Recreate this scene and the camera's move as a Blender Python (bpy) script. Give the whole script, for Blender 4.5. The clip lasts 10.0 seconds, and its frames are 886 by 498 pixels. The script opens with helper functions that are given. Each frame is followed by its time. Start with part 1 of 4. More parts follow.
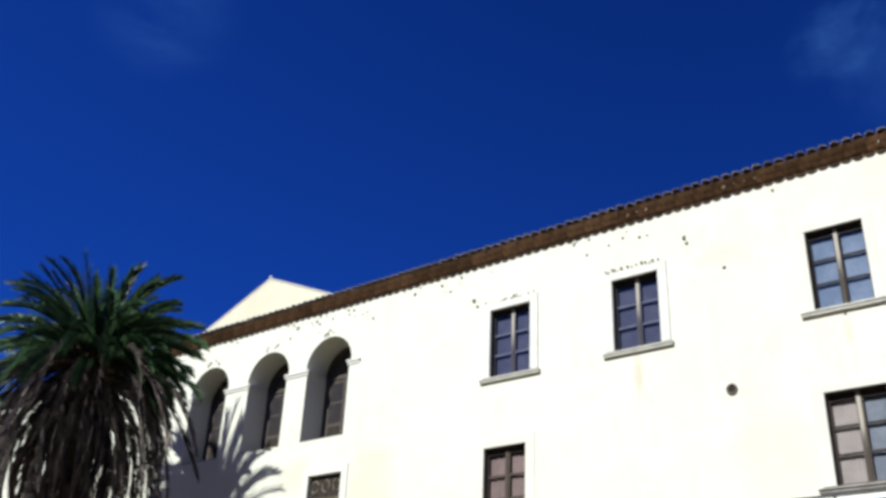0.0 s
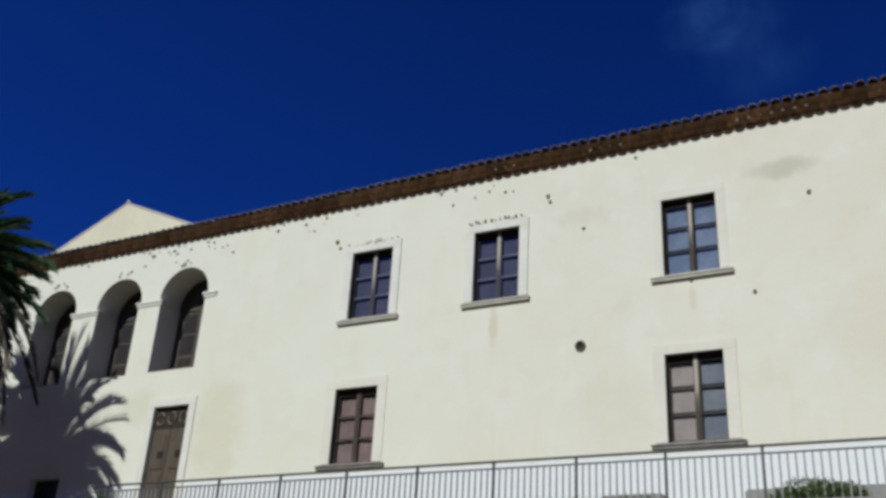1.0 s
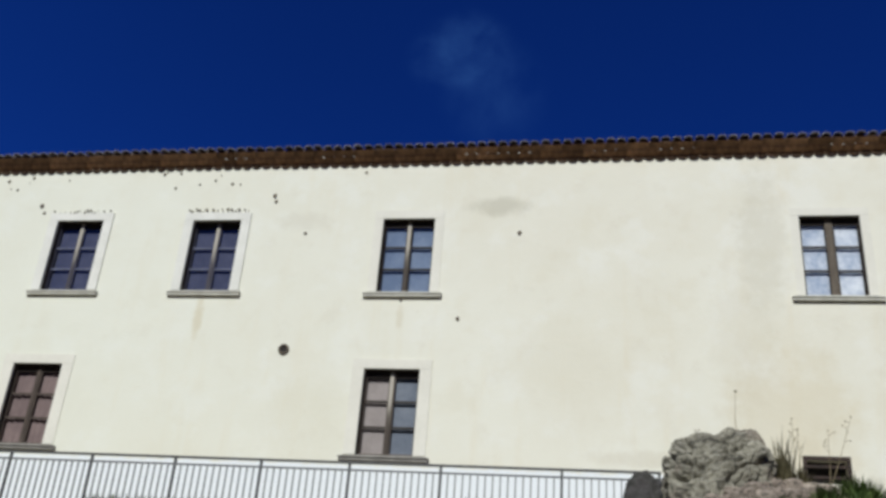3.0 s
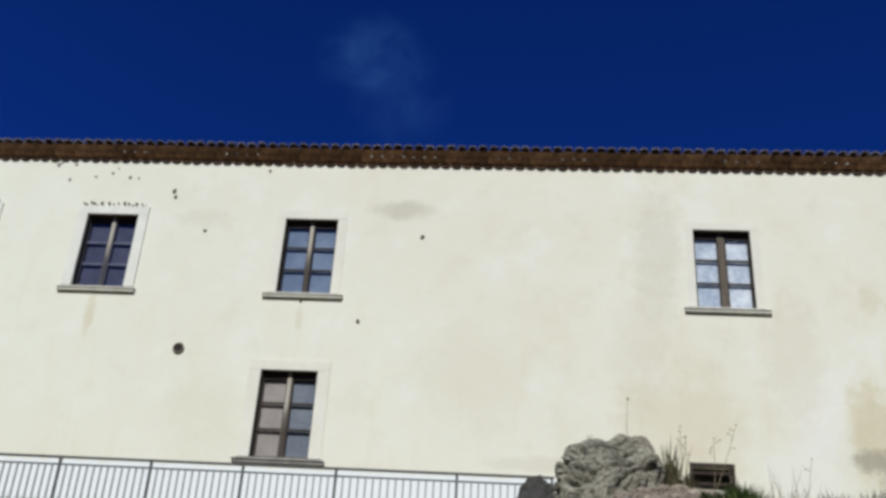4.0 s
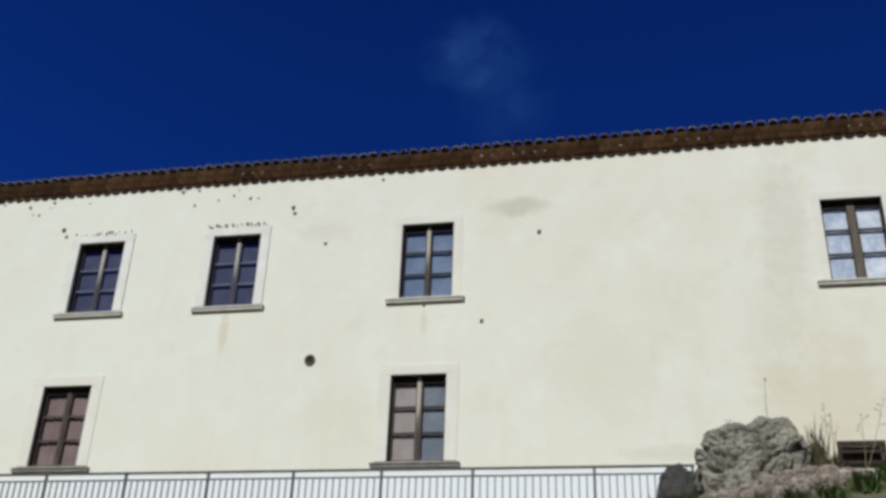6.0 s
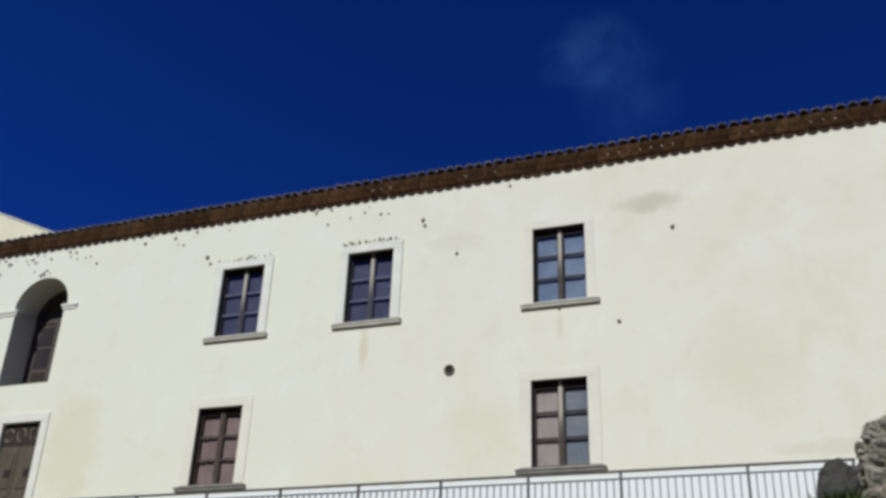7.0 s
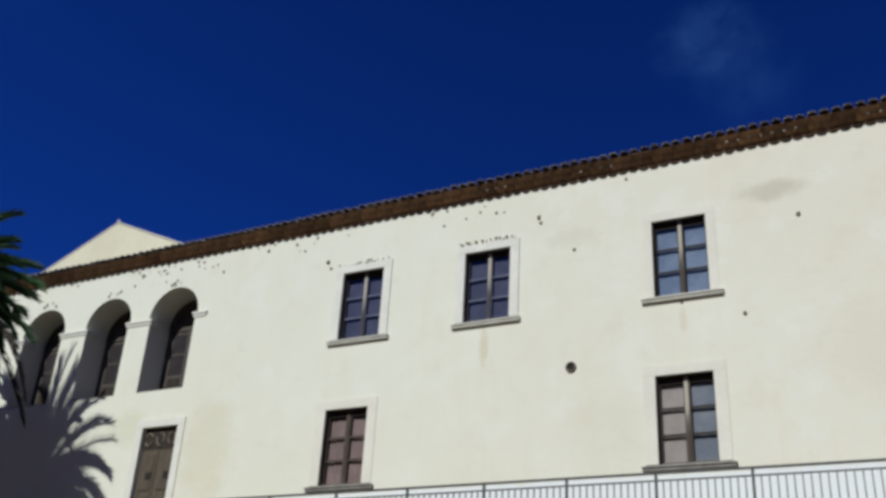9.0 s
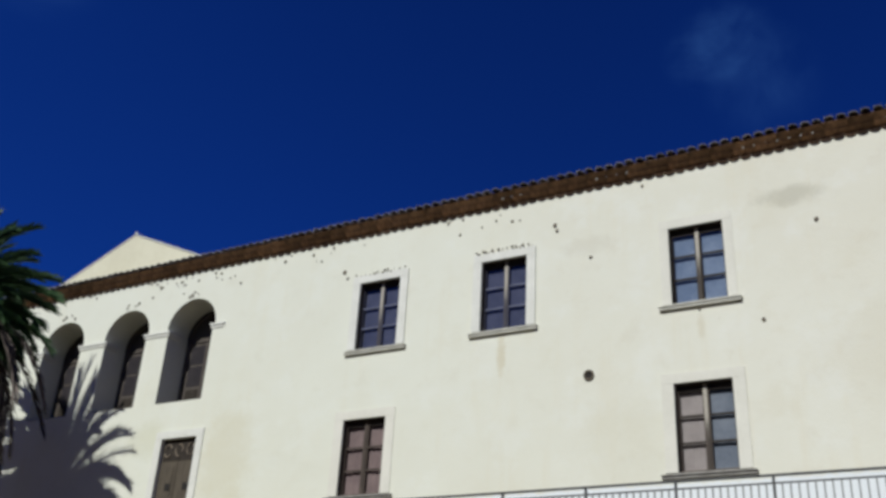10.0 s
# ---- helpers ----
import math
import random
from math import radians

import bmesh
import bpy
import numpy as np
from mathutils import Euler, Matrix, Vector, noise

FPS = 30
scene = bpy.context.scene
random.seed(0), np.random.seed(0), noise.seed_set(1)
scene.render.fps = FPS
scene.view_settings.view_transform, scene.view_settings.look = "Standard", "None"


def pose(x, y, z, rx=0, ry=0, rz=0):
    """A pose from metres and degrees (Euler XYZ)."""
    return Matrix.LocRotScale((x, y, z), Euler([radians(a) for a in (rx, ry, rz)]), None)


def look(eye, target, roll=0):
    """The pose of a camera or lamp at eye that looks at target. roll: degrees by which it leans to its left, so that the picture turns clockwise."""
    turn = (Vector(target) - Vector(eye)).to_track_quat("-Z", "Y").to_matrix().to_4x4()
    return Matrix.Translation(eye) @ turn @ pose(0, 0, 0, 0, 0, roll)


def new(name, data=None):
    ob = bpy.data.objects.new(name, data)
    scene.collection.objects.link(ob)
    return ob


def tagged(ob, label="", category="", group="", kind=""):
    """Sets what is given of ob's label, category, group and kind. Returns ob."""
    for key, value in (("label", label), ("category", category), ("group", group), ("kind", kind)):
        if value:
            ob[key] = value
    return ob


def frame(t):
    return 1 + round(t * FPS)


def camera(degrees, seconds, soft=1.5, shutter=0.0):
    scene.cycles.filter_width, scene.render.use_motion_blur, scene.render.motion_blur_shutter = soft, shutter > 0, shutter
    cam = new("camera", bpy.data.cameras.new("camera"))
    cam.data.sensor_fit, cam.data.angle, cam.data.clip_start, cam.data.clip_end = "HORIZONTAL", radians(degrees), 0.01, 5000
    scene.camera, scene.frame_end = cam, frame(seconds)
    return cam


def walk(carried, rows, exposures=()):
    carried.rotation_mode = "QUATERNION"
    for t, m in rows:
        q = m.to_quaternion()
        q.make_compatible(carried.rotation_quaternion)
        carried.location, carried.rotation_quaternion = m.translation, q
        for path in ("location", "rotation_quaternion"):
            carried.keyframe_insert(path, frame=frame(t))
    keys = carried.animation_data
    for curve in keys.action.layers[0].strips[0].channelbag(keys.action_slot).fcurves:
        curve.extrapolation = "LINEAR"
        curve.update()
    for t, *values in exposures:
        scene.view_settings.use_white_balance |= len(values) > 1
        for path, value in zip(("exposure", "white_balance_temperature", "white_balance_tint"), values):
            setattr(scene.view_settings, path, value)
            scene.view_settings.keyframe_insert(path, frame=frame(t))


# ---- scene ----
EYE = (0.0, 0.0, 1.6)
cam = camera(48.48, 10.0, soft=3.3)
# seconds, yaw, pitch, roll
TURNS = [
    (0.0, 36.16, 27.95, -2.56),
    (0.5, 30.73, 26.15, -2.92),
    (1.0, 27.12, 25.15, -3.15),
    (1.5, 23.98, 25.25, -3.56),
    (2.0, 18.81, 25.83, -3.69),
    (2.5, 12.80, 26.15, -4.05),
    (4.0, 2.69, 27.18, -3.18),
    (4.5, 0.17, 26.85, -2.66),
    (5.0, 2.48, 26.87, -2.30),
    (5.5, 5.22, 26.55, -2.45),
    (6.0, 10.98, 26.68, -1.98),
    (7.5, 22.57, 26.62, -2.26),
    (8.0, 25.18, 26.50, -2.61),
    (8.5, 25.88, 26.43, -3.04),
    (9.0, 26.55, 26.38, -3.10),
    (9.5, 27.14, 26.51, -3.03),
    (10.0, 27.65, 26.85, -3.01),
]
walk(cam, [(t, pose(*EYE, 90 + pitch, roll, yaw)) for t, yaw, pitch, roll in TURNS],
     exposures=[(0.0, 0.60), (0.4, 0.12), (0.8, -0.14), (1.2, -0.16), (1.6, -0.04), (2.0, 0.07), (2.5, 0.03), (3.9, 0.01), (4.5, 0.02), (5.0, 0.04), (5.5, -0.06), (6.0, -0.06), (7.5, -0.09), (8.5, -0.11), (9.5, -0.11), (10.0, -0.09)])

# ---- world and sun ----
SUN_AZ, SUN_EL = radians(10), radians(42.5)      # left of the facade's normal, above the horizon
to_sun = Vector((-math.sin(SUN_AZ) * math.cos(SUN_EL), -math.cos(SUN_AZ) * math.cos(SUN_EL), math.sin(SUN_EL)))
world = bpy.data.worlds.new("sky")
scene.world = world
world.use_nodes = True
wn, wl = world.node_tree.nodes, world.node_tree.links
wn.clear()
sky = wn.new("ShaderNodeTexSky")
sky.sky_type = 'NISHITA'
sky.sun_disc = False
sky.sun_elevation = SUN_EL
sky.sun_rotation = math.atan2(to_sun.x, to_sun.y)
sky.altitude = 900
sky.air_density, sky.dust_density, sky.ozone_density = 1.0, 0.0, 3.0
tint = wn.new("ShaderNodeMix")
tint.data_type, tint.blend_type = 'RGBA', 'MULTIPLY'
tint.inputs[0].default_value = 1.0
wl.new(sky.outputs[0], tint.inputs[6])
tint.inputs[7].default_value = (0.05, 0.25, 0.96, 1)
# a thin haze makes the western sky paler
sky_way = wn.new("ShaderNodeTexCoord")
sky_axes = wn.new("ShaderNodeSeparateXYZ")
wl.new(sky_way.outputs["Generated"], sky_axes.inputs[0])
haze = wn.new("ShaderNodeMapRange")
haze.interpolation_type = 'SMOOTHSTEP'
for socket, value in zip((1, 2, 3, 4), (-0.2, -0.85, 1.0, 1.3)):
    haze.inputs[socket].default_value = value
wl.new(sky_axes.outputs[0], haze.inputs[0])
west = wn.new("ShaderNodeVectorMath")
west.operation = 'SCALE'
wl.new(tint.outputs[2], west.inputs[0])
wl.new(haze.outputs[0], west.inputs["Scale"])
bg = wn.new("ShaderNodeBackground")
bg.inputs["Strength"].default_value = 0.055
wo = wn.new("ShaderNodeOutputWorld")
wl.new(west.outputs[0], bg.inputs[0])
wl.new(bg.outputs[0], wo.inputs[0])
sun = new("sun", bpy.data.lights.new("sun", 'SUN'))
sun.data.energy, sun.data.angle, sun.data.color = 4.05, radians(0.53), (0.985, 1.0, 0.935)
sun.matrix_world = look(to_sun * 60, (0, 0, 0))


# ---- materials ----
class Nodes:
    """A short hand for one material's node tree."""

    def __init__(self, name, rough=0.8, metal=0.0, spec=0.3):
        self.mat = bpy.data.materials.new(name)
        self.mat.use_nodes = True
        self.n, self.l = self.mat.node_tree.nodes, self.mat.node_tree.links
        self.bsdf = self.n["Principled BSDF"]
        self.bsdf.inputs["Roughness"].default_value = rough
        self.bsdf.inputs["Metallic"].default_value = metal
        self.bsdf.inputs["Specular IOR Level"].default_value = spec
        self.coord = self.n.new("ShaderNodeTexCoord").outputs["Object"]

    def put(self, socket, value):
        if isinstance(value, bpy.types.NodeSocket):
            self.l.new(value, socket)
        else:
            socket.default_value = value

    def noise(self, scale, detail=6, rough=0.6, stretch=None, distort=0.0, offset=(0, 0, 0)):
        co = self.coord
        if stretch or any(offset):
            m = self.n.new("ShaderNodeMapping")
            self.l.new(co, m.inputs[0])
            m.inputs["Location"].default_value = offset
            m.inputs["Scale"].default_value = stretch or (1, 1, 1)
            co = m.outputs[0]
        t = self.n.new("ShaderNodeTexNoise")
        self.l.new(co, t.inputs["Vector"])
        t.inputs["Scale"].default_value, t.inputs["Detail"].default_value = scale, detail
        t.inputs["Roughness"].default_value, t.inputs["Distortion"].default_value = rough, distort
        return t.outputs["Fac"]

    def ramp(self, fac, lo, hi, a=0.0, b=1.0):
        t = self.n.new("ShaderNodeMapRange")
        t.interpolation_type = 'SMOOTHSTEP'
        self.put(t.inputs[0], fac)
        for k, v in zip((1, 2, 3, 4), (lo, hi, a, b)):
            t.inputs[k].default_value = v
        return t.outputs[0]

    def math(self, op, a, b=0.0):
        t = self.n.new("ShaderNodeMath")
        t.operation = op
        self.put(t.inputs[0], a)
        self.put(t.inputs[1], b)
        return t.outputs[0]

    def mix(self, fac, a, b, blend='MIX'):
        t = self.n.new("ShaderNodeMix")
        t.data_type, t.blend_type = 'RGBA', blend
        self.put(t.inputs[0], fac)
        self.put(t.inputs[6], a if isinstance(a, bpy.types.NodeSocket) else (*a, 1))
        self.put(t.inputs[7], b if isinstance(b, bpy.types.NodeSocket) else (*b, 1))
        return t.outputs[2]

    def xyz(self):
        t = self.n.new("ShaderNodeSeparateXYZ")
        self.l.new(self.coord, t.inputs[0])
        return t.outputs

    def random(self):
        return self.n.new("ShaderNodeObjectInfo").outputs["Random"]

    def blot(self, cx, cz, rx, rz, wobble, soft=0.5):
        """1 inside a ragged ellipse on the facade (in x and z), 0 outside."""
        x, _, z = self.xyz()
        dx = self.math('DIVIDE', self.math('SUBTRACT', x, cx), rx)
        dz = self.math('DIVIDE', self.math('SUBTRACT', z, cz), rz)
        r = self.math('ADD', self.math('MULTIPLY', dx, dx), self.math('MULTIPLY', dz, dz))
        r = self.math('ADD', r, self.math('MULTIPLY', self.math('SUBTRACT', wobble, 0.5), 4.5))
        return self.ramp(r, 1.0 - soft, 1.0 + soft, 1.0, 0.0)

    def colour(self, c):
        self.put(self.bsdf.inputs["Base Color"], c if isinstance(c, bpy.types.NodeSocket) else (*c, 1))
        return self

    def bump(self, height, strength=0.3, distance=0.01):
        t = self.n.new("ShaderNodeBump")
        t.inputs["Strength"].default_value, t.inputs["Distance"].default_value = strength, distance
        self.put(t.inputs["Height"], height)
        self.l.new(t.outputs[0], self.bsdf.inputs["Normal"])
        return self


def simple(name, a, b, scale, rough=0.8, metal=0.0, bump=0.2, dist=0.005, spec=0.3, stretch=None, vary=0.0):
    """Two colours mixed by noise at two scales, with fine relief; vary: how far single pieces differ."""
    k = Nodes(name, rough, metal, spec)
    big = k.noise(scale, 5, 0.6, stretch)
    fine = k.noise(scale * 7, 4, 0.6, stretch)
    f = k.math('ADD', k.math('MULTIPLY', big, 0.65), k.math('MULTIPLY', fine, 0.35))
    c = k.mix(k.ramp(f, 0.35, 0.65), a, b)
    if vary:
        v = k.math('ADD', k.math('MULTIPLY', k.random(), 2 * vary), 1 - vary)
        hue = k.n.new("ShaderNodeHueSaturation")
        k.put(hue.inputs["Value"], v)
        k.put(hue.inputs["Color"], c)
        c = hue.outputs[0]
    k.colour(c)
    k.bump(f, bump, dist)
    return k.mat


def plaster_material():
    """Old cream limewash: cloudy tone, faint streaks, damp stains towards the foot of one stretch, a white dado."""
    k = Nodes("cream_plaster", 0.92, 0.0, 0.15)
    x, y, z = k.xyz()
    cloud = k.noise(0.35, 6, 0.6)
    mid = k.noise(1.6, 6, 0.65, offset=(4, 0, 9))
    fine = k.noise(22, 4, 0.6)
    streak = k.noise(1.0, 5, 0.65, stretch=(2.2, 1, 0.22))
    c = k.mix(k.ramp(cloud, 0.3, 0.7), (0.765, 0.755, 0.67), (0.735, 0.715, 0.62))
    c = k.mix(k.math('MULTIPLY', k.ramp(streak, 0.52, 0.75), 0.35), c, (0.70, 0.635, 0.49))
    c = k.mix(k.math('MULTIPLY', k.ramp(mid, 0.54, 0.72), 0.4), c, (0.66, 0.62, 0.52))
    patch = k.noise(0.8, 7, 0.65, offset=(11, 3, 2))
    c = k.mix(k.math('MULTIPLY', k.ramp(patch, 0.5, 0.66), 0.55), c, (0.785, 0.785, 0.73))
    c = k.mix(k.math('MULTIPLY', k.ramp(patch, 0.47, 0.32), 0.45), c, (0.70, 0.665, 0.55))
    # colour cast put into the plaster: cooler and greener towards the arches
    c = k.mix(k.math('MULTIPLY', k.ramp(x, -15, 1, 1, 0), 0.4), c, (0.745, 0.785, 0.70))
    wob = k.noise(4.5, 8, 0.75, offset=(1, 2, 3))
    wob2 = k.noise(1.6, 8, 0.75, offset=(7, 2, 5))
    for cx, cz, rx, rz, col, amount in (
            (-2.3, 12.08, 0.62, 0.20, (0.42, 0.40, 0.32), 0.55),
            (-6.7, 11.75, 0.55, 0.22, (0.52, 0.48, 0.40), 0.25),
            (8.05, 10.15, 0.45, 0.16, (0.52, 0.50, 0.32), 0.45),
            (7.3, 10.25, 0.2, 0.28, (0.58, 0.51, 0.36), 0.45),
            (6.0, 7.75, 0.55, 0.85, (0.80, 0.79, 0.76), 0.75),
            (5.6, 6.6, 0.7, 0.5, (0.80, 0.79, 0.75), 0.6),
            (7.0, 7.5, 0.40, 1.0, (0.56, 0.49, 0.31), 0.7),
            (6.95, 6.92, 0.40, 0.22, (0.36, 0.33, 0.27), 0.9),
            (7.4, 6.45, 0.30, 0.7, (0.36, 0.34, 0.29), 0.85),
            (8.1, 6.7, 0.55, 0.7, (0.38, 0.35, 0.29), 0.8),
            (8.2, 8.0, 0.7, 1.5, (0.58, 0.50, 0.34), 0.5),
            (3.4, 7.5, 1.1, 1.3, (0.60, 0.51, 0.33), 0.38),
            (0.6, 6.6, 0.9, 0.15, (0.55, 0.50, 0.40), 0.4),
            (3.1, 11.2, 0.45, 1.5, (0.58, 0.55, 0.45), 0.5),
            (2.6, 8.9, 0.6, 1.2, (0.64, 0.60, 0.49), 0.4),
            (5.7, 9.0, 0.5, 1.4, (0.62, 0.57, 0.45), 0.4),
            (-1.0, 8.6, 1.2, 0.8, (0.66, 0.62, 0.50), 0.3),
            (-5.9, 7.2, 0.9, 0.9, (0.66, 0.63, 0.50), 0.3),
            (-8.75, 9.45, 0.10, 0.45, (0.55, 0.47, 0.30), 0.5),
            (-4.3, 9.45, 0.07, 0.25, (0.58, 0.52, 0.38), 0.45),
            (-16.2, 7.6, 0.8, 1.3, (0.62, 0.57, 0.40), 0.45),
            (-18.9, 8.3, 0.6, 0.5, (0.58, 0.57, 0.40), 0.4)):
        c = k.mix(k.math('MULTIPLY', k.blot(cx, cz, rx, rz, wob if rx < 0.6 else wob2, 0.95), amount * 0.85), c, col)
    # brushed white dado along the terrace
    edge = k.math('ADD', z, k.math('MULTIPLY', k.math('SUBTRACT', wob, 0.5), 0.25))
    dado = k.math('MULTIPLY', k.ramp(edge, 6.26, 6.36, 1, 0), k.ramp(x, 1.2, 1.5, 1, 0))
    c = k.mix(dado, c, (0.79, 0.83, 0.87))
    spots = k.ramp(k.noise(7, 3, 0.5, offset=(3, 3, 1)), 0.74, 0.78)
    c = k.mix(k.math('MULTIPLY', spots, 0.35), c, (0.45, 0.40, 0.33))
    k.colour(c)
    h = k.math('ADD', k.math('MULTIPLY', mid, 0.7), k.math('MULTIPLY', fine, 0.3))
    k.bump(h, 0.45, 0.03)
    return k.mat


def glass_material(name, gloss, tone, rough=0.02):
    """Old window glass: a clear pane with a mirrored share that grows at a glance."""
    k = Nodes(name)
    k.n.remove(k.bsdf)
    out = k.n["Material Output"]
    clear = k.n.new("ShaderNodeBsdfTransparent")
    clear.inputs[0].default_value = (*tone, 1)
    mirror = k.n.new("ShaderNodeBsdfGlossy")
    mirror.inputs["Roughness"].default_value = rough
    b = k.n.new("ShaderNodeBump")
    b.inputs["Strength"].default_value, b.inputs["Distance"].default_value = 0.25, 0.02
    k.put(b.inputs["Height"], k.noise(2.3, 2, 0.5))
    k.l.new(b.outputs[0], mirror.inputs["Normal"])
    fres = k.n.new("ShaderNodeFresnel")
    fres.inputs[0].default_value = gloss
    mixer = k.n.new("ShaderNodeMixShader")
    k.l.new(fres.outputs[0], mixer.inputs[0])
    k.l.new(clear.outputs[0], mixer.inputs[1])
    k.l.new(mirror.outputs[0], mixer.inputs[2])
    k.l.new(mixer.outputs[0], out.inputs[0])
    return k.mat


PLASTER = plaster_material()
GABLE = simple("gable_plaster", (0.73, 0.70, 0.54), (0.66, 0.625, 0.47), 0.6, 0.92, bump=0.3)
STONE_TRIM = simple("pale_trim", (0.765, 0.765, 0.72), (0.68, 0.68, 0.635), 2.2, 0.9, bump=0.25)
WORN_TRIM = simple("worn_trim", (0.755, 0.74, 0.67), (0.695, 0.68, 0.61), 1.6, 0.9, bump=0.25)
SILL_STONE = simple("sill_stone", (0.70, 0.69, 0.63), (0.54, 0.53, 0.48), 4.0, 0.85, bump=0.3)
GREY_SILL = simple("grey_sill", (0.36, 0.345, 0.325), (0.24, 0.23, 0.215), 4.0, 0.85, bump=0.3)
DARK_WOOD = simple("dark_wood", (0.032, 0.027, 0.024), (0.055, 0.045, 0.038), 5.0, 0.75, stretch=(6, 6, 0.6), bump=0.3, spec=0.12)
WORN_WOOD = simple("worn_wood", (0.32, 0.27, 0.21), (0.17, 0.13, 0.10), 4.0, 0.7, stretch=(6, 6, 0.6), bump=0.3)


def stile_material(name, low):
    """Wood that is paler above and darker below."""
    k = Nodes(name, 0.7)
    z = k.n.new("ShaderNodeSeparateXYZ")
    k.l.new(k.n.new("ShaderNodeTexCoord").outputs["Generated"], z.inputs[0])
    grain = k.noise(5, 5, 0.6, stretch=(6, 6, 0.6))
    f = k.ramp(k.math('ADD', z.outputs[2], k.math('MULTIPLY', k.math('SUBTRACT', grain, 0.5), 0.5)), 0.34, 0.72)
    c = k.mix(f, low, (0.50, 0.47, 0.41))
    k.colour(k.mix(k.math('MULTIPLY', grain, 0.4), c, (0.12, 0.09, 0.07)))
    return k.bump(grain, 0.3, 0.004).mat


STILE = stile_material("pale_top_stile", (0.045, 0.037, 0.032))
BLUE_STILE = stile_material("pale_top_blue_stile", (0.035, 0.037, 0.06))
BLUE_BAR = simple("blue_grey_bar", (0.13, 0.14, 0.22), (0.08, 0.09, 0.15), 4.0, 0.7, bump=0.2)
BLUE_SASH = simple("dark_blue_sash", (0.06, 0.06, 0.095), (0.04, 0.04, 0.065), 4.0, 0.7, bump=0.2)
BROWN_SASH = simple("brown_sash", (0.10, 0.078, 0.064), (0.055, 0.042, 0.036), 4.0, 0.75, stretch=(6, 6, 0.6), bump=0.3)
DARK_STILE = simple("brown_stile", (0.14, 0.115, 0.09), (0.08, 0.065, 0.052), 4.0, 0.75, stretch=(6, 6, 0.6), bump=0.3)
ARCH_WOOD = simple("dark_brown_wood", (0.06, 0.05, 0.04), (0.028, 0.023, 0.02), 3.0, 0.8, stretch=(7, 7, 0.5), bump=0.4, spec=0.15)
DARK_PANE = simple("dim_glass", (0.046, 0.04, 0.044), (0.028, 0.025, 0.029), 2.0, 0.3, bump=0.05, spec=0.5)
ARCH_STILE = simple("grey_brown_wood", (0.115, 0.098, 0.088), (0.06, 0.051, 0.046), 3.0, 0.8, stretch=(7, 7, 0.5), bump=0.4, spec=0.15)
BOUNCE_CUT = simple("dark_bounce_cut", (0.16, 0.145, 0.13), (0.10, 0.095, 0.085), 2.0, 0.9, bump=0.3)
DOOR_WOOD = simple("door_wood", (0.115, 0.095, 0.07), (0.065, 0.052, 0.04), 3.0, 0.7, stretch=(7, 7, 0.5), bump=0.4)
GREEN_PAINT = simple("green_paint", (0.03, 0.06, 0.035), (0.02, 0.035, 0.025), 3.0, 0.55)
CURTAIN = simple("brown_curtain", (0.27, 0.205, 0.20), (0.20, 0.15, 0.15), 3.0, 0.95, bump=0.1)
PINK_CURTAIN = simple("pink_curtain", (0.39, 0.35, 0.345), (0.32, 0.285, 0.28), 3.0, 0.95, bump=0.1)
# blinds whose colour stands for sky and cloud mirrored in the panes
BLUE_REFLECTION = simple("blue_reflection_blind", (0.215, 0.265, 0.365), (0.135, 0.18, 0.275), 1.8, 0.9, bump=0.1)
GREY_REFLECTION = simple("grey_reflection_blind", (0.225, 0.25, 0.30), (0.15, 0.175, 0.225), 1.8, 0.9, bump=0.1)
CLOUD_REFLECTION = simple("cloud_reflection_blind", (0.72, 0.745, 0.80), (0.34, 0.40, 0.52), 1.6, 0.9, bump=0.1)
DIM_REFLECTION = simple("dim_reflection_blind", (0.075, 0.08, 0.13), (0.045, 0.05, 0.09), 1.8, 0.9, bump=0.1)
# the dimness of the rooms is put into this plaster's colour
DIMMED_ROOM = simple("dimmed_room_plaster", (0.16, 0.16, 0.17), (0.11, 0.11, 0.12), 1.0, 0.9)
GLASS = glass_material("window_glass", 1.7, (0.9, 0.92, 0.95))
CLEAR_GLASS = glass_material("thin_glass", 1.6, (0.86, 0.87, 0.9))
TILE = simple("terracotta", (0.135, 0.082, 0.052), (0.09, 0.058, 0.038), 4.0, 0.9, bump=0.4, dist=0.01, vary=0.35)
TILE_TOP = simple("weathered_tile", (0.30, 0.29, 0.295), (0.16, 0.148, 0.14), 5.0, 0.92, bump=0.5, dist=0.01, vary=0.3)
SOFFIT = simple("brown_soffit_brick", (0.40, 0.225, 0.12), (0.17, 0.10, 0.058), 7.0, 0.9, bump=0.5, dist=0.015, vary=0.3)
MORTAR = simple("eave_mortar", (0.19, 0.12, 0.075), (0.13, 0.085, 0.052), 3.0, 0.95, bump=0.6, dist=0.02)
BAR_IRON = simple("galvanised_bar", (0.30, 0.31, 0.33), (0.20, 0.21, 0.22), 9.0, 0.5, 0.4, bump=0.1)
IRON = simple("painted_iron", (0.10, 0.105, 0.11), (0.06, 0.06, 0.065), 8.0, 0.5, 0.3, bump=0.1)
CONCRETE = simple("concrete", (0.34, 0.34, 0.33), (0.25, 0.25, 0.24), 2.0, 0.9, bump=0.3)
DRY_GRASS = simple("dry_grass_earth", (0.23, 0.175, 0.085), (0.165, 0.125, 0.06), 0.8, 0.9, bump=0.3)
PAVING = simple("worn_paving", (0.24, 0.19, 0.125), (0.165, 0.13, 0.085), 0.8, 0.9, bump=0.3)
EARTH = simple("earth", (0.12, 0.11, 0.065), (0.07, 0.075, 0.035), 1.5, 0.95, bump=0.8, dist=0.03)
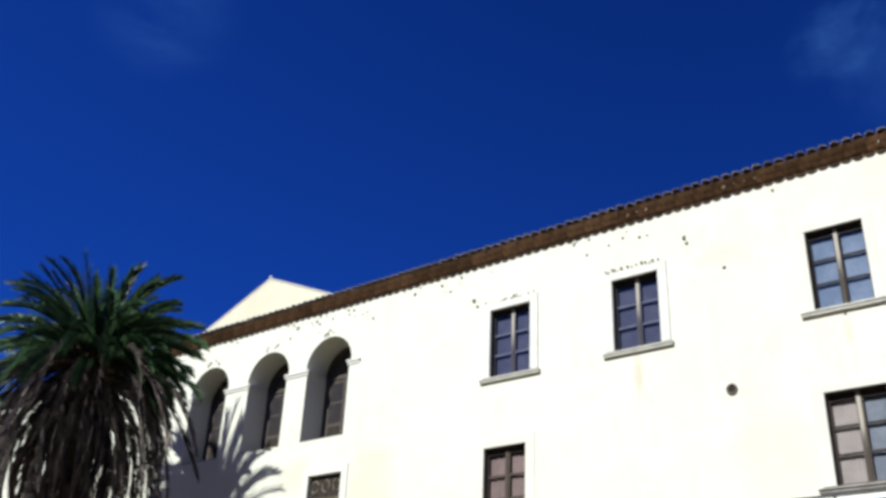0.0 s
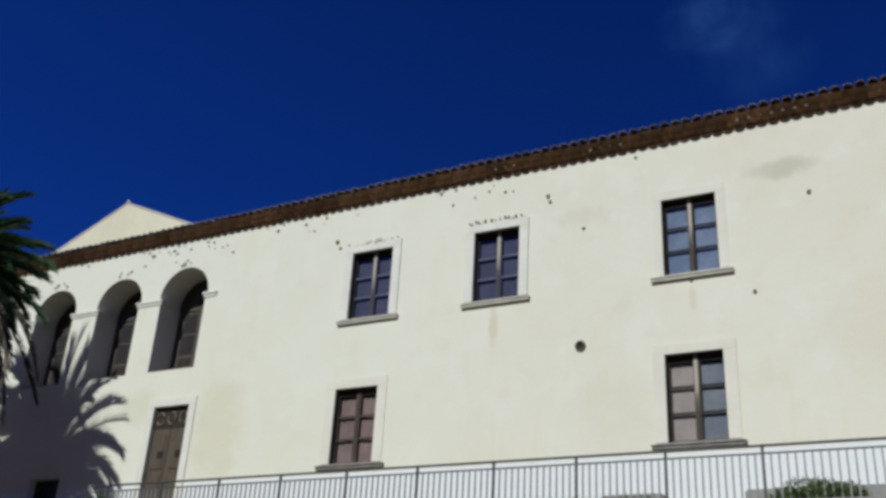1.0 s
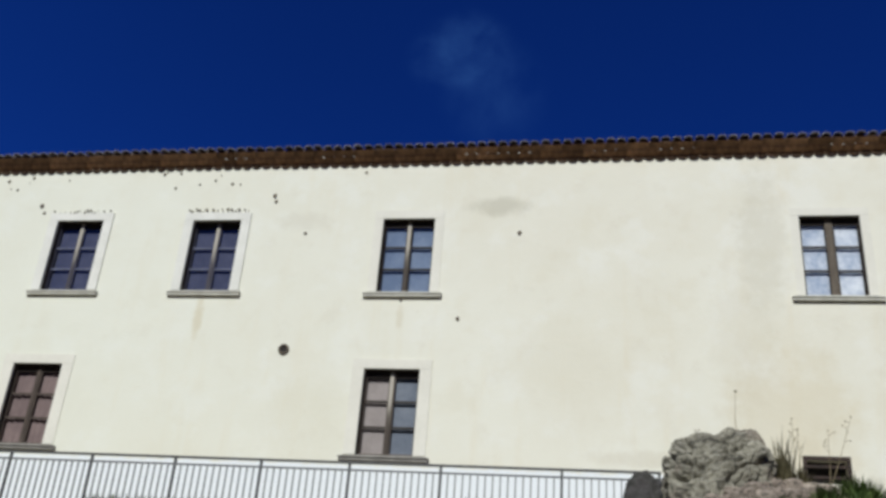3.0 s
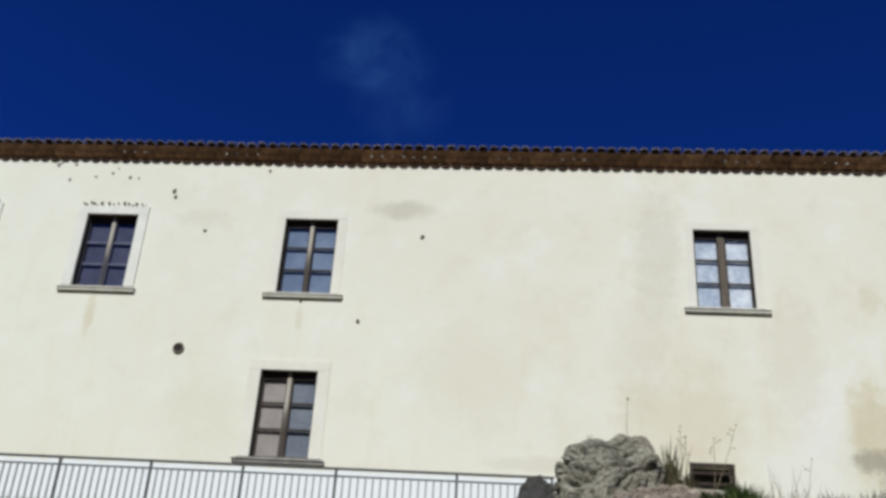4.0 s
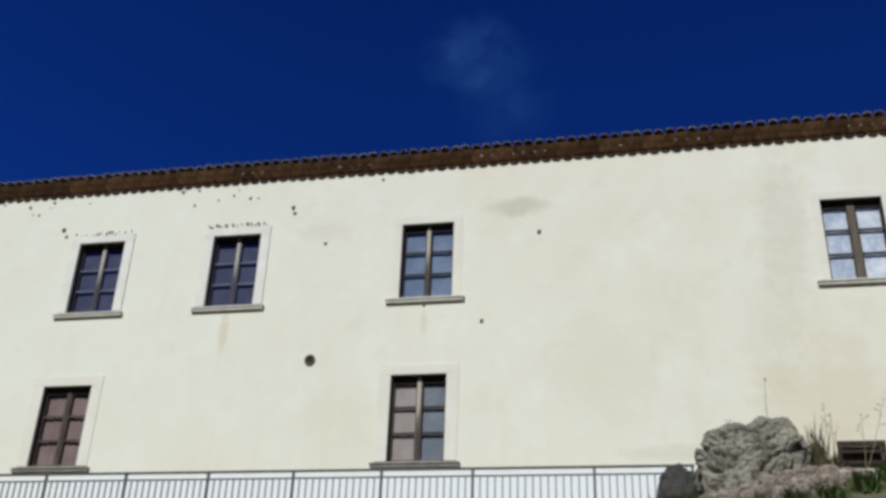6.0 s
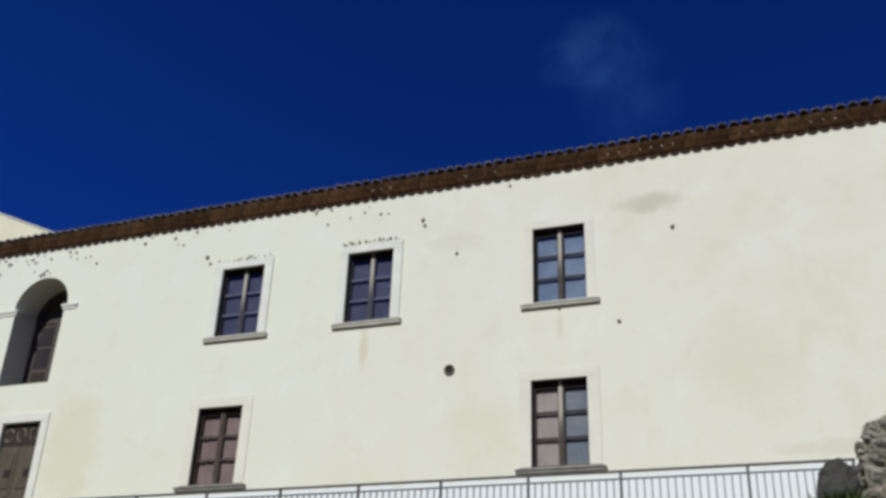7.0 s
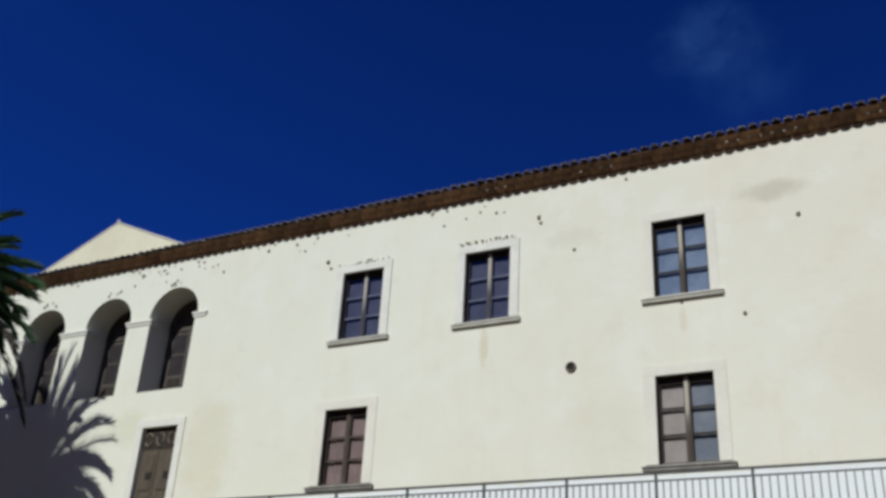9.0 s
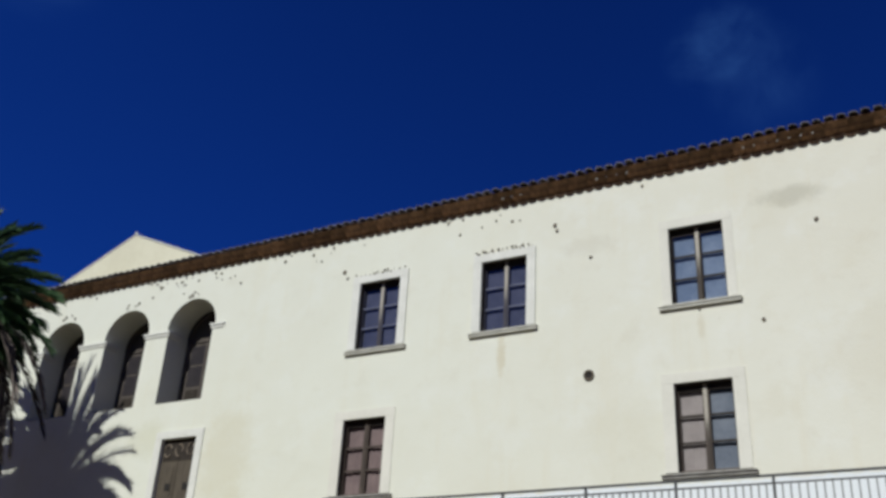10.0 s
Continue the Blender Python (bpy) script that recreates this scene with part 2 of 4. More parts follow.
# warm tone for the added sky-blocking wall, to warm its bounced light
BLOCKER = simple("warm_bounce_render", (0.32, 0.265, 0.18), (0.23, 0.19, 0.13), 0.7, 0.95)
MUD = simple("dried_mud", (0.20, 0.165, 0.125), (0.11, 0.09, 0.07), 9.0, 0.95, bump=0.6)
# near black: the darkness of hollows put into the colour
HOLLOW_DARK = simple("dark_hollow", (0.02, 0.02, 0.02), (0.035, 0.03, 0.028), 6.0, 0.95)
GRASS = simple("green_weeds", (0.12, 0.165, 0.05), (0.05, 0.095, 0.025), 3.0, 0.7, vary=0.3)
STRAW = simple("dry_stalk", (0.30, 0.25, 0.15), (0.20, 0.16, 0.10), 5.0, 0.85)
PALE_STALK = simple("grey_stalk", (0.40, 0.37, 0.31), (0.26, 0.23, 0.18), 5.0, 0.85)
SCRUB = simple("brown_scrub", (0.105, 0.09, 0.05), (0.055, 0.052, 0.028), 5.0, 0.85)
FROND = simple("palm_green", (0.065, 0.13, 0.055), (0.028, 0.068, 0.03), 2.0, 0.45, spec=0.5, vary=0.4, bump=0.1)
DEAD_FROND = simple("palm_dry", (0.20, 0.165, 0.15), (0.024, 0.02, 0.018), 2.0, 0.8, vary=0.6)
BARK = simple("palm_bark", (0.12, 0.085, 0.06), (0.06, 0.045, 0.03), 4.0, 0.95, bump=0.9, dist=0.04)


def rock_material(name, pale, mid, light):
    k = Nodes(name, 0.95, 0.0, 0.2)
    a, b = k.noise(2.2, 8, 0.65), k.noise(9, 8, 0.75)
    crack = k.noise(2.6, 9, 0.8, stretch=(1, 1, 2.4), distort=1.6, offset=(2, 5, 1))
    c = k.mix(k.ramp(a, 0.35, 0.65), pale, mid)
    c = k.mix(k.math('MULTIPLY', k.ramp(b, 0.5, 0.68), 0.75), c, light)
    c = k.mix(k.math('MULTIPLY', k.ramp(k.noise(1.1, 4, 0.6, offset=(9, 1, 1)), 0.5, 0.62), 0.45), c, (0.32, 0.22, 0.18))
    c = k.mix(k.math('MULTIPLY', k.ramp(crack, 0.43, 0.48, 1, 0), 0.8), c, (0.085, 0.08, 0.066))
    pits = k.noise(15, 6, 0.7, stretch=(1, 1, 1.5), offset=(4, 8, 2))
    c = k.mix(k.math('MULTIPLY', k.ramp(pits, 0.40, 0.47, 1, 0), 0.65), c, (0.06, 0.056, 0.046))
    k.colour(c)
    k.bump(k.math('ADD', k.math('MULTIPLY', crack, 0.6), k.math('MULTIPLY', b, 0.4)), 1.0, 0.14)
    return k.mat


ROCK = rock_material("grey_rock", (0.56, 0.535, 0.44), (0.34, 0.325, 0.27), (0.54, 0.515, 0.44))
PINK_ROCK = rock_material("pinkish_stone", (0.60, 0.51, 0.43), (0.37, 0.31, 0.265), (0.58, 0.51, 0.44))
RUBBLE = simple("pale_rubble", (0.46, 0.395, 0.325), (0.24, 0.205, 0.165), 4.0, 0.95, bump=1.0, dist=0.06)
RUST = simple("rusty_iron", (0.055, 0.036, 0.03), (0.03, 0.022, 0.02), 6.0, 0.8)
PALE_GRASS = simple("bleached_grass", (0.50, 0.47, 0.40), (0.34, 0.31, 0.25), 4.0, 0.85)
DARK_ROCK = simple("dark_grey_rock", (0.075, 0.07, 0.072), (0.035, 0.037, 0.03), 3.0, 0.95, bump=0.9, dist=0.05)


# ---- building helpers ----
def mesh_of(bm, name, material, smooth=False):
    me = bpy.data.meshes.new(name)
    bmesh.ops.recalc_face_normals(bm, faces=bm.faces)
    bm.to_mesh(me)
    bm.free()
    me.materials.append(material)
    if smooth:
        for p in me.polygons:
            p.use_smooth = True
    return me


def part(name, bm, material, parent=None, label="", smooth=False):
    ob = new(name, bm if isinstance(bm, bpy.types.Mesh) else mesh_of(bm, name, material, smooth))
    ob.parent = parent
    if label:
        ob["label"] = label
    return ob


def thing(name, label, category, at=(0, 0, 0), group="", kind=""):
    ob = new(name)
    ob.location = at
    ob.empty_display_size = 0.2
    return tagged(ob, label, category, group, kind)


def box(bm, x0, x1, y0, y1, z0, z1, bevel=0.0):
    m = Matrix.LocRotScale(((x0 + x1) / 2, (y0 + y1) / 2, (z0 + z1) / 2), None, (x1 - x0, y1 - y0, z1 - z0))
    vs = bmesh.ops.create_cube(bm, size=1.0, matrix=m)["verts"]
    if bevel:
        es = list({e for v in vs for e in v.link_edges})
        bmesh.ops.bevel(bm, geom=es, offset=bevel, segments=2, affect='EDGES')
    return bm


def cube(x0, x1, y0, y1, z0, z1, bevel=0.0):
    return box(bmesh.new(), x0, x1, y0, y1, z0, z1, bevel)


def rod(bm, a, b, r, sides=8, r2=None):
    a, b = Vector(a), Vector(b)
    m = Matrix.Translation((a + b) / 2) @ (b - a).to_track_quat('Z', 'Y').to_matrix().to_4x4()
    bmesh.ops.create_cone(bm, cap_ends=True, segments=sides, radius1=r, radius2=r if r2 is None else r2,
                          depth=(b - a).length, matrix=m)
    return bm


# ---- the place: levels and lines ----
WALL = 18.6                      # the facade's face, parallel to x
LEFT, RIGHT = -40.0, 15.0
TERRACE, RAIL_Y = 4.56, 15.4
EAVE = 13.265                    # foot of the eave on the facade
# windows: left edge, right edge, sill, head
UPPER = [(-12.66, -11.51, 10.05, 11.81), (-9.30, -8.16, 10.05, 11.79), (-4.87, -3.72, 10.04, 11.80), (3.87, 5.06, 10.00, 11.79)]
LOWER = [(-12.77, -11.63, 6.53, 8.30), (-4.93, -3.77, 6.52, 8.31)]
DOOR = (-18.36, -17.21, TERRACE, 8.32)
SIDE_DOOR = (-22.4, -21.3, TERRACE, 6.65)
CELLAR = (3.55, 4.31, 6.26, 6.73)
ARCHES = [-18.09, -20.46, -22.98]
ARCH_HALF, ARCH_FOOT, ARCH_SPRING, ARCH_R = 0.785, 9.32, 11.43, 0.845
THICK = 0.87                     # of the facade


def arch_top(x):
    for c in ARCHES:
        if abs(x - c) < ARCH_R + 1e-6:
            return ARCH_SPRING + math.sqrt(max(ARCH_R ** 2 - (x - c) ** 2, 0.0))
    return ARCH_SPRING


def facade():
    """The front wall in upright strips, so that every opening goes through it."""
    cuts = {LEFT, RIGHT}
    for x0, x1, _, _ in UPPER + LOWER + [DOOR, SIDE_DOOR, CELLAR]:
        cuts |= {x0, x1}
    for c in ARCHES:
        cuts |= {c - ARCH_HALF, c + ARCH_HALF}
        cuts |= {round(c - ARCH_R * math.cos(math.pi * i / 20), 4) for i in range(21)}
    xs = sorted(cuts)
    bm = bmesh.new()
    back = WALL + THICK

    def prism(x0, x1, zb0, zb1, zt):
        vs = [bm.verts.new(p) for p in ((x0, WALL, zb0), (x1, WALL, zb1), (x1, WALL, zt), (x0, WALL, zt),
                                        (x0, back, zb0), (x1, back, zb1), (x1, back, zt), (x0, back, zt))]
        for f in ((0, 1, 2, 3), (7, 6, 5, 4), (0, 4, 5, 1), (3, 2, 6, 7), (0, 3, 7, 4), (1, 5, 6, 2)):
            bm.faces.new([vs[i] for i in f])

    for x0, x1 in zip(xs, xs[1:]):
        if x1 - x0 < 1e-4:
            continue
        m = (x0 + x1) / 2
        holes = [(z0, z0, z1, z1) for a, b, z0, z1 in UPPER + LOWER + [DOOR, SIDE_DOOR, CELLAR] if a < m < b]
        for c in ARCHES:
            if abs(m - c) < ARCH_R:
                low = ARCH_FOOT if abs(m - c) < ARCH_HALF else ARCH_SPRING
                holes.append((low, low, arch_top(x0 + 1e-5), arch_top(x1 - 1e-5)))
        b0 = b1 = 0.0
        for z0, _, t0, t1 in sorted(holes):
            prism(x0, x1, b0, b1, z0)
            b0, b1 = t0, t1
        prism(x0, x1, b0, b1, EAVE + 0.10)
    ob = new("wall_south", mesh_of(bm, "wall_south", PLASTER))
    tagged(ob, "long sunlit facade wall in stained cream limewashed plaster", "wall", kind="structure")


facade()


def sky_blocker():
    # unseen wall added to keep low blue sky off the facade's shade
    tagged(part("wall_sky_blocker", cube(-90, 90, -22.5, -22.0, 0, 26.0), BLOCKER), "added unseen wall that blocks low sky behind the camera", "wall", kind="structure")


def shell():
    """Back and end walls, floors and roof deck that close the building."""
    for name, dims in (("wall_north", (LEFT, RIGHT, 29.0, 29.5, 0, 14.8)), ("wall_west", (LEFT, LEFT + 0.5, WALL + THICK + 0.002, 29.0, 0, 14.0)),
                       ("wall_east", (RIGHT - 0.5, RIGHT, WALL + THICK + 0.002, 29.0, 0, 14.0))):
        tagged(part(name, cube(*dims), PLASTER), "plain cream plastered outer wall", "wall", kind="structure")
    tagged(part("wall_inner", cube(LEFT + 0.5, RIGHT - 0.5, WALL + 2.4, WALL + 2.5, 0, EAVE + 0.15), DIMMED_ROOM),
           "plastered wall inside the rooms, darkened to look unlit", "wall", kind="structure")
    for z in (TERRACE - 0.2, 8.9, EAVE - 0.06):
        top = z > 13
        tagged(part("ceiling" if top else "floor", cube(LEFT + 0.5, RIGHT - 0.5, WALL + THICK + 0.002, WALL + 2.398, z, z + 0.2), DIMMED_ROOM),
               "plain plaster ceiling inside the building, darkened to look unlit" if top else "plain floor slab inside the building, darkened to look unlit", "ceiling" if top else "floor", kind="structure")


shell()
sky_blocker()


# ---- roof and eave ----
def canal_tile(length, r0, r1, thick=0.018, segs=8, rise=0.85):
    """A half-round clay tile along -y, hollow side down, tapered from r0 (lower end) to r1."""
    bm = bmesh.new()
    rings = []
    for y, r in ((0.0, r0), (length, r1)):
        for rr in (r, r - thick):
            rings.append([bm.verts.new((-rr * math.cos(math.pi * i / segs), y, rr * math.sin(math.pi * i / segs) * rise)) for i in range(segs + 1)])
    o0, i0, o1, i1 = rings
    for i in range(segs):
        bm.faces.new((o0[i], o0[i + 1], o1[i + 1], o1[i]))
        bm.faces.new((i0[i + 1], i0[i], i1[i], i1[i + 1]))
        bm.faces.new((o0[i + 1], o0[i], i0[i], i0[i + 1]))
        bm.faces.new((o1[i], o1[i + 1], i1[i + 1], i1[i]))
    for i in (0, segs):
        bm.faces.new((o0[i], o1[i], i1[i], i0[i]))
    return bm


PITCH = 0.235
SLOPE = math.atan(0.33)
NEAR_X = (-26.0, 11.0)           # the stretch of eave that is passed nearest


def lift(x):
    """The eave climbs a little along its newer end and sags towards the old one."""
    return 0.008 * max(0.0, x + 5.0) - 0.008 * max(0.0, -9.0 - x)


def roof():
    base = thing("roof", "low pitched roof of weathered terracotta canal tiles", "roof", kind="structure")
    deck = bmesh.new()
    y0, z0 = WALL - 0.26, EAVE + 0.207
    y1 = 24.0
    z1 = z0 + (y1 - y0) * 0.33
    for ya, za, yb, zb, k in ((y0, z0, y1, z1, 1), (y1, z1, 29.9, z1 - 5.9 * 0.33, 0)):
        for xa, xb in ((LEFT - 0.2, -9.0), (-9.0, -5.0), (-5.0, RIGHT + 0.2)):
            vs = [deck.verts.new(p) for p in ((xa, ya, za + k * lift(xa)), (xb, ya, za + k * lift(xb)), (xb, yb, zb), (xa, yb, zb))]
            lo = [deck.verts.new((v.co.x, v.co.y, v.co.z - 0.05)) for v in vs]
            deck.faces.new(vs)
            deck.faces.new(lo[::-1])
            for i in range(4):
                deck.faces.new((vs[i], lo[i], lo[(i + 1) % 4], vs[(i + 1) % 4]))
    part("roof_deck", deck, TILE, base)
    # corrugated field of tiles above the first row
    field = bmesh.new()
    n = int((RIGHT - LEFT) / PITCH)
    prev = None
    for i in range(n * 4 + 1):
        x = LEFT + i * PITCH / 4
        h = 0.03 + 0.055 * (0.5 - 0.5 * math.cos(2 * math.pi * i / 4))
        pair = [field.verts.new((x, y0 + 0.42, z0 + lift(x) + 0.42 * 0.33 + h)), field.verts.new((x, y1, z1 + h)), field.verts.new((x, 29.9, z1 - 5.9 * 0.33 + h))]
        if prev:
            field.faces.new((prev[0], pair[0], pair[1], prev[1]))
            field.faces.new((prev[1], pair[1], pair[2], prev[2]))
        prev = pair
    tagged(part("tile_field", field, TILE_TOP, base), kind="stuff")
    rng = random.Random(5)
    cover = mesh_of(canal_tile(0.45, 0.098, 0.088, rise=0.62), "roof_tile", TILE_TOP, True)
    lower = mesh_of(canal_tile(0.40, 0.112, 0.112, rise=0.7), "cornice_tile", TILE, True)
    sb = bmesh.new()
    half = PITCH - 0.003
    sec = [(-0.062, -0.02), (-0.145, 0.045), (-0.162, 0.075), (-0.275, 0.165), (-0.20, 0.20), (-0.004, 0.20), (-0.004, -0.02)]
    ends = [[sb.verts.new((x, y, z)) for y, z in sec] for x in (-half, half)]
    for i in range(len(sec)):
        k = (i + 1) % len(sec)
        sb.faces.new((ends[0][i], ends[1][i], ends[1][k], ends[0][k]))
    sb.faces.new(ends[0])
    sb.faces.new(ends[1][::-1])
    slab = mesh_of(sb, "soffit_brick", SOFFIT)
    courses = [thing("cornice_course", text, "cornice", kind="structure") for text in ("scalloped course of brown terracotta tiles under the eave", "slanting course of plain brown bricks under the roof edge")]
    rest = bmesh.new()
    for i in range(n):
        x = LEFT + (i + 0.5) * PITCH
        jig = lambda a: rng.uniform(-a, a)
        spec = [(cover, "roof_tile", base, Matrix.Translation((x + jig(0.012), y0 - 0.07 + jig(0.015), z0 + 0.003 + lift(x) + jig(0.008)))
                 @ Euler((SLOPE + jig(0.02), jig(0.05), jig(0.04))).to_matrix().to_4x4()),
                (lower, "cornice_tile", courses[0], Matrix.Translation((x + PITCH / 2 + jig(0.006), WALL - 0.05 + jig(0.008), EAVE - 0.035 + lift(x) + jig(0.005)))
                 @ Euler((0, math.pi + jig(0.03), jig(0.02))).to_matrix().to_4x4())]
        if i % 2 == 0:
            spec.append((slab, "soffit_brick", courses[1], Matrix.Translation((x + PITCH / 2, WALL + jig(0.004), EAVE + lift(x) + jig(0.004)))))
        for me, name, owner, m in spec:
            if NEAR_X[0] < x < NEAR_X[1]:
                ob = new(name, me)
                ob.parent = owner
                ob.matrix_basis = m
            else:
                k = len(rest.verts)
                rest.from_mesh(me)
                rest.verts.ensure_lookup_table()
                for v in rest.verts[k:]:
                    v.co = m @ v.co
    tagged(part("distant_tiles", rest, TILE, base), kind="stuff")
    for owner, depth, za, zb in ((courses[0], 0.042, EAVE - 0.05, EAVE + 0.099),):
        bed = bmesh.new()
        for xa, xb in ((LEFT, -9.0), (-9.0, -5.0), (-5.0, RIGHT)):
            vs = [bed.verts.new((x, y, z + lift(x))) for x in (xa, xb) for y in (WALL - depth, WALL - 0.002) for z in (za, zb)]
            bmesh.ops.convex_hull(bed, input=vs)
        part("mortar_bed", bed, MORTAR, owner)
    # loose pale mortar plugs that fill single tiles
    bm_plug = bmesh.new()
    bmesh.ops.create_icosphere(bm_plug, subdivisions=1, radius=0.022)
    plug = mesh_of(bm_plug, "mortar_plug", STONE_TRIM)
    for cx, count in ((-6.4, 4), (-3.1, 4), (-2.2, 3), (-0.4, 3), (1.1, 4), (4.6, 4), (-8.8, 3), (6.8, 3)):
        for j in range(count):
            ob = new("mortar_plug", plug)
            ob.parent = courses[1]
            px = LEFT + (round((cx - LEFT) / PITCH) + j) * PITCH
            ob.location = (px, WALL - 0.168, EAVE + 0.066 + lift(px) + rng.uniform(-0.012, 0.012))
            ob.scale = (1, 0.6, rng.uniform(0.6, 1))


roof()


def gable_house():
    """The cream gable that rises behind the eave, with its own small roof."""
    g = thing("rear_gable", "cream plastered gable end rising behind the tiled roof", "gable", kind="structure")
    y, k = 22.0, 22.0 / WALL
    ax, az = -20.95 * k, 13.20 * k + EYE[2]
    half, drop = 5.0, 5.0 * 0.44
    bm = bmesh.new()
    ring = [(-half, 13.6 - az), (half, 13.6 - az), (half, -drop), (0, 0), (-half, -drop)]
    f = [bm.verts.new((ax + u, y, az + v)) for u, v in ring]
    b = [bm.verts.new((ax + u, y + 6, az + v)) for u, v in ring]
    bm.faces.new(f)
    bm.faces.new(b[::-1])
    for i in range(5):
        bm.faces.new((f[i], b[i], b[(i + 1) % 5], f[(i + 1) % 5]))
    part("gable_wall", bm, GABLE, g)
    for s in (-1, 1):
        c = bmesh.new()
        vs = []
        for u, v in ((0.0, 0.03), (s * (half + 0.1), -drop - 0.014)):
            for dy in (-0.02, 6.02):
                for dz in (0.0, 0.035):
                    vs.append(c.verts.new((ax + u, y + dy, az + v + dz)))
        bmesh.ops.convex_hull(c, input=vs)
        part("coping", c, STONE_TRIM, g)
    cap = bmesh.new()
    bmesh.ops.create_icosphere(cap, subdivisions=2, radius=0.06, matrix=Matrix.Translation((ax, y, az + 0.09)))
    part("finial", cap, STONE_TRIM, g, smooth=True)


gable_house()


# ---- windows ----
def surround(owner, x0, x1, z0, z1, side, top, proud, foot=0.0, mat=STONE_TRIM):
    """Raised plaster surround: two jambs and a head."""
    f = WALL - proud
    part("jamb", cube(x0 - side, x0 - 0.001, f, WALL + 0.10, z0 - foot, z1, 0.003), mat, owner)
    part("jamb", cube(x1 + 0.001, x1 + side, f, WALL + 0.10, z0 - foot, z1, 0.003), mat, owner)
    part("head", cube(x0 - side, x1 + side, f, WALL + 0.10, z1 + 0.0005, z1 + top, 0.003), mat, owner)


def casement(owner, x0, x1, z0, z1, recess, rows=3, tilt=0.0, glass=GLASS, stile=STILE, wood=DARK_WOOD, bars=DARK_WOOD, half=0.038):
    """Dark lining, two leaves of three panes each and a meeting stile; tilt turns the glass a little, degrees."""
    y = WALL + recess
    w = 0.032
    lining = bmesh.new()
    box(lining, x0 + 0.001, x0 + 0.02, WALL + 0.03, y + 0.06, z0 + 0.001, z1 - 0.001)
    box(lining, x1 - 0.02, x1 - 0.001, WALL + 0.03, y + 0.06, z0 + 0.001, z1 - 0.001)
    box(lining, x0 + 0.021, x1 - 0.021, WALL + 0.03, y + 0.06, z1 - 0.02, z1 - 0.001)
    part("lining", lining, DARK_WOOD, owner)
    mid = (x0 + x1) / 2
    part("meeting_stile", cube(mid - half, mid + half, y - 0.035, y + 0.03, z0 + 0.005, z1 - 0.022, 0.006), stile, owner)
    for a, b in ((x0 + 0.021, mid - half - 0.001), (mid + half + 0.001, x1 - 0.021)):
        sash = bmesh.new()
        box(sash, a, a + w, y - 0.015, y + 0.03, z0 + 0.004, z1 - 0.022)
        box(sash, b - 0.02, b, y - 0.015, y + 0.03, z0 + 0.004, z1 - 0.022)
        box(sash, a + w, b - 0.02, y - 0.015, y + 0.03, z0 + 0.004, z0 + 0.06)
        leaf = part("casement_leaf", sash, wood, owner)
        # rail deepened in dark wood to stand for the lintel's shade on the glass
        part("head_rail_shade", cube(a + w, b - 0.02, y - 0.015, y + 0.03, z1 - 0.15, z1 - 0.022), DARK_WOOD, leaf)
        za, zb = z0 + 0.06, z1 - 0.15
        for i in range(1, rows):
            z = za + (zb + 0.035 - za) * i / rows
            part("muntin", cube(a + w, b - 0.02, y - 0.01, y + 0.025, z - 0.02, z + 0.02), bars, leaf)
        for i in range(rows):
            z = za + (zb + 0.035 - za) * (i + 0.5) / rows
            h = (zb + 0.035 - za) / rows / 2 - 0.02
            bm = bmesh.new()
            vs = [bm.verts.new(p) for p in ((a + w - b + 0.02, 0, -2 * h), (b - 0.02 - a - w, 0, -2 * h), (b - 0.02 - a - w, 0, 2 * h), (a + w - b + 0.02, 0, 2 * h))]
            for v in vs:
                v.co *= 0.5
            bm.faces.new(vs)
            pane = part("pane", bm, glass, leaf)
            pane.matrix_basis = Matrix.Translation(((a + w + b - 0.02) / 2, y + 0.008, z)) @ Euler((radians(tilt), 0, 0)).to_matrix().to_4x4()
            pane.visible_shadow = False


def curtain(x0, x1, z0, z1, y, label, cloth=CURTAIN, fold=1.0):
    """A hanging cloth with soft folds behind the glass; also serves the reflection-coloured blinds."""
    bm = bmesh.new()
    n = 64
    prev = None
    for i in range(n + 1):
        x = x0 + (x1 - x0) * i / n
        dy = fold * (0.008 * math.sin(i * 0.74) + 0.006 * math.sin(i * 0.27))
        pair = [bm.verts.new((x, y + dy, z0)), bm.verts.new((x, y + dy * 0.6, z1))]
        if prev:
            bm.faces.new((prev[0], pair[0], pair[1], prev[1]))
        prev = pair
    ob = part("blind" if "blind" in label else "curtain", bm, cloth)
    solid = ob.modifiers.new("cloth", 'SOLIDIFY')
    solid.thickness = 0.004
    tagged(ob, label, "blind" if "blind" in label else "curtain")


def sill(owner, x0, x1, z, over, depth, thick, stone=None):
    s = bmesh.new()
    box(s, x0 - 0.02, x1 + 0.02, WALL - 0.004, WALL + 0.2, z - thick, z - 0.001)
    box(s, x0 - over, x1 + over, WALL - depth, WALL - 0.005, z - thick * 0.54, z - 0.035, 0.008)
    box(s, x0 - over + 0.03, x1 + over - 0.03, WALL - depth * 0.45, WALL - 0.005, z - thick * 0.72, z - thick * 0.54 - 0.001, 0.002)
    box(s, x0 - over + 0.01, x1 + over - 0.01, WALL - depth * 0.85, WALL - 0.005, z - thick, z - thick * 0.72 - 0.001, 0.006)
    part("sill", s, stone or SILL_STONE, owner, "moulded grey stone sill")


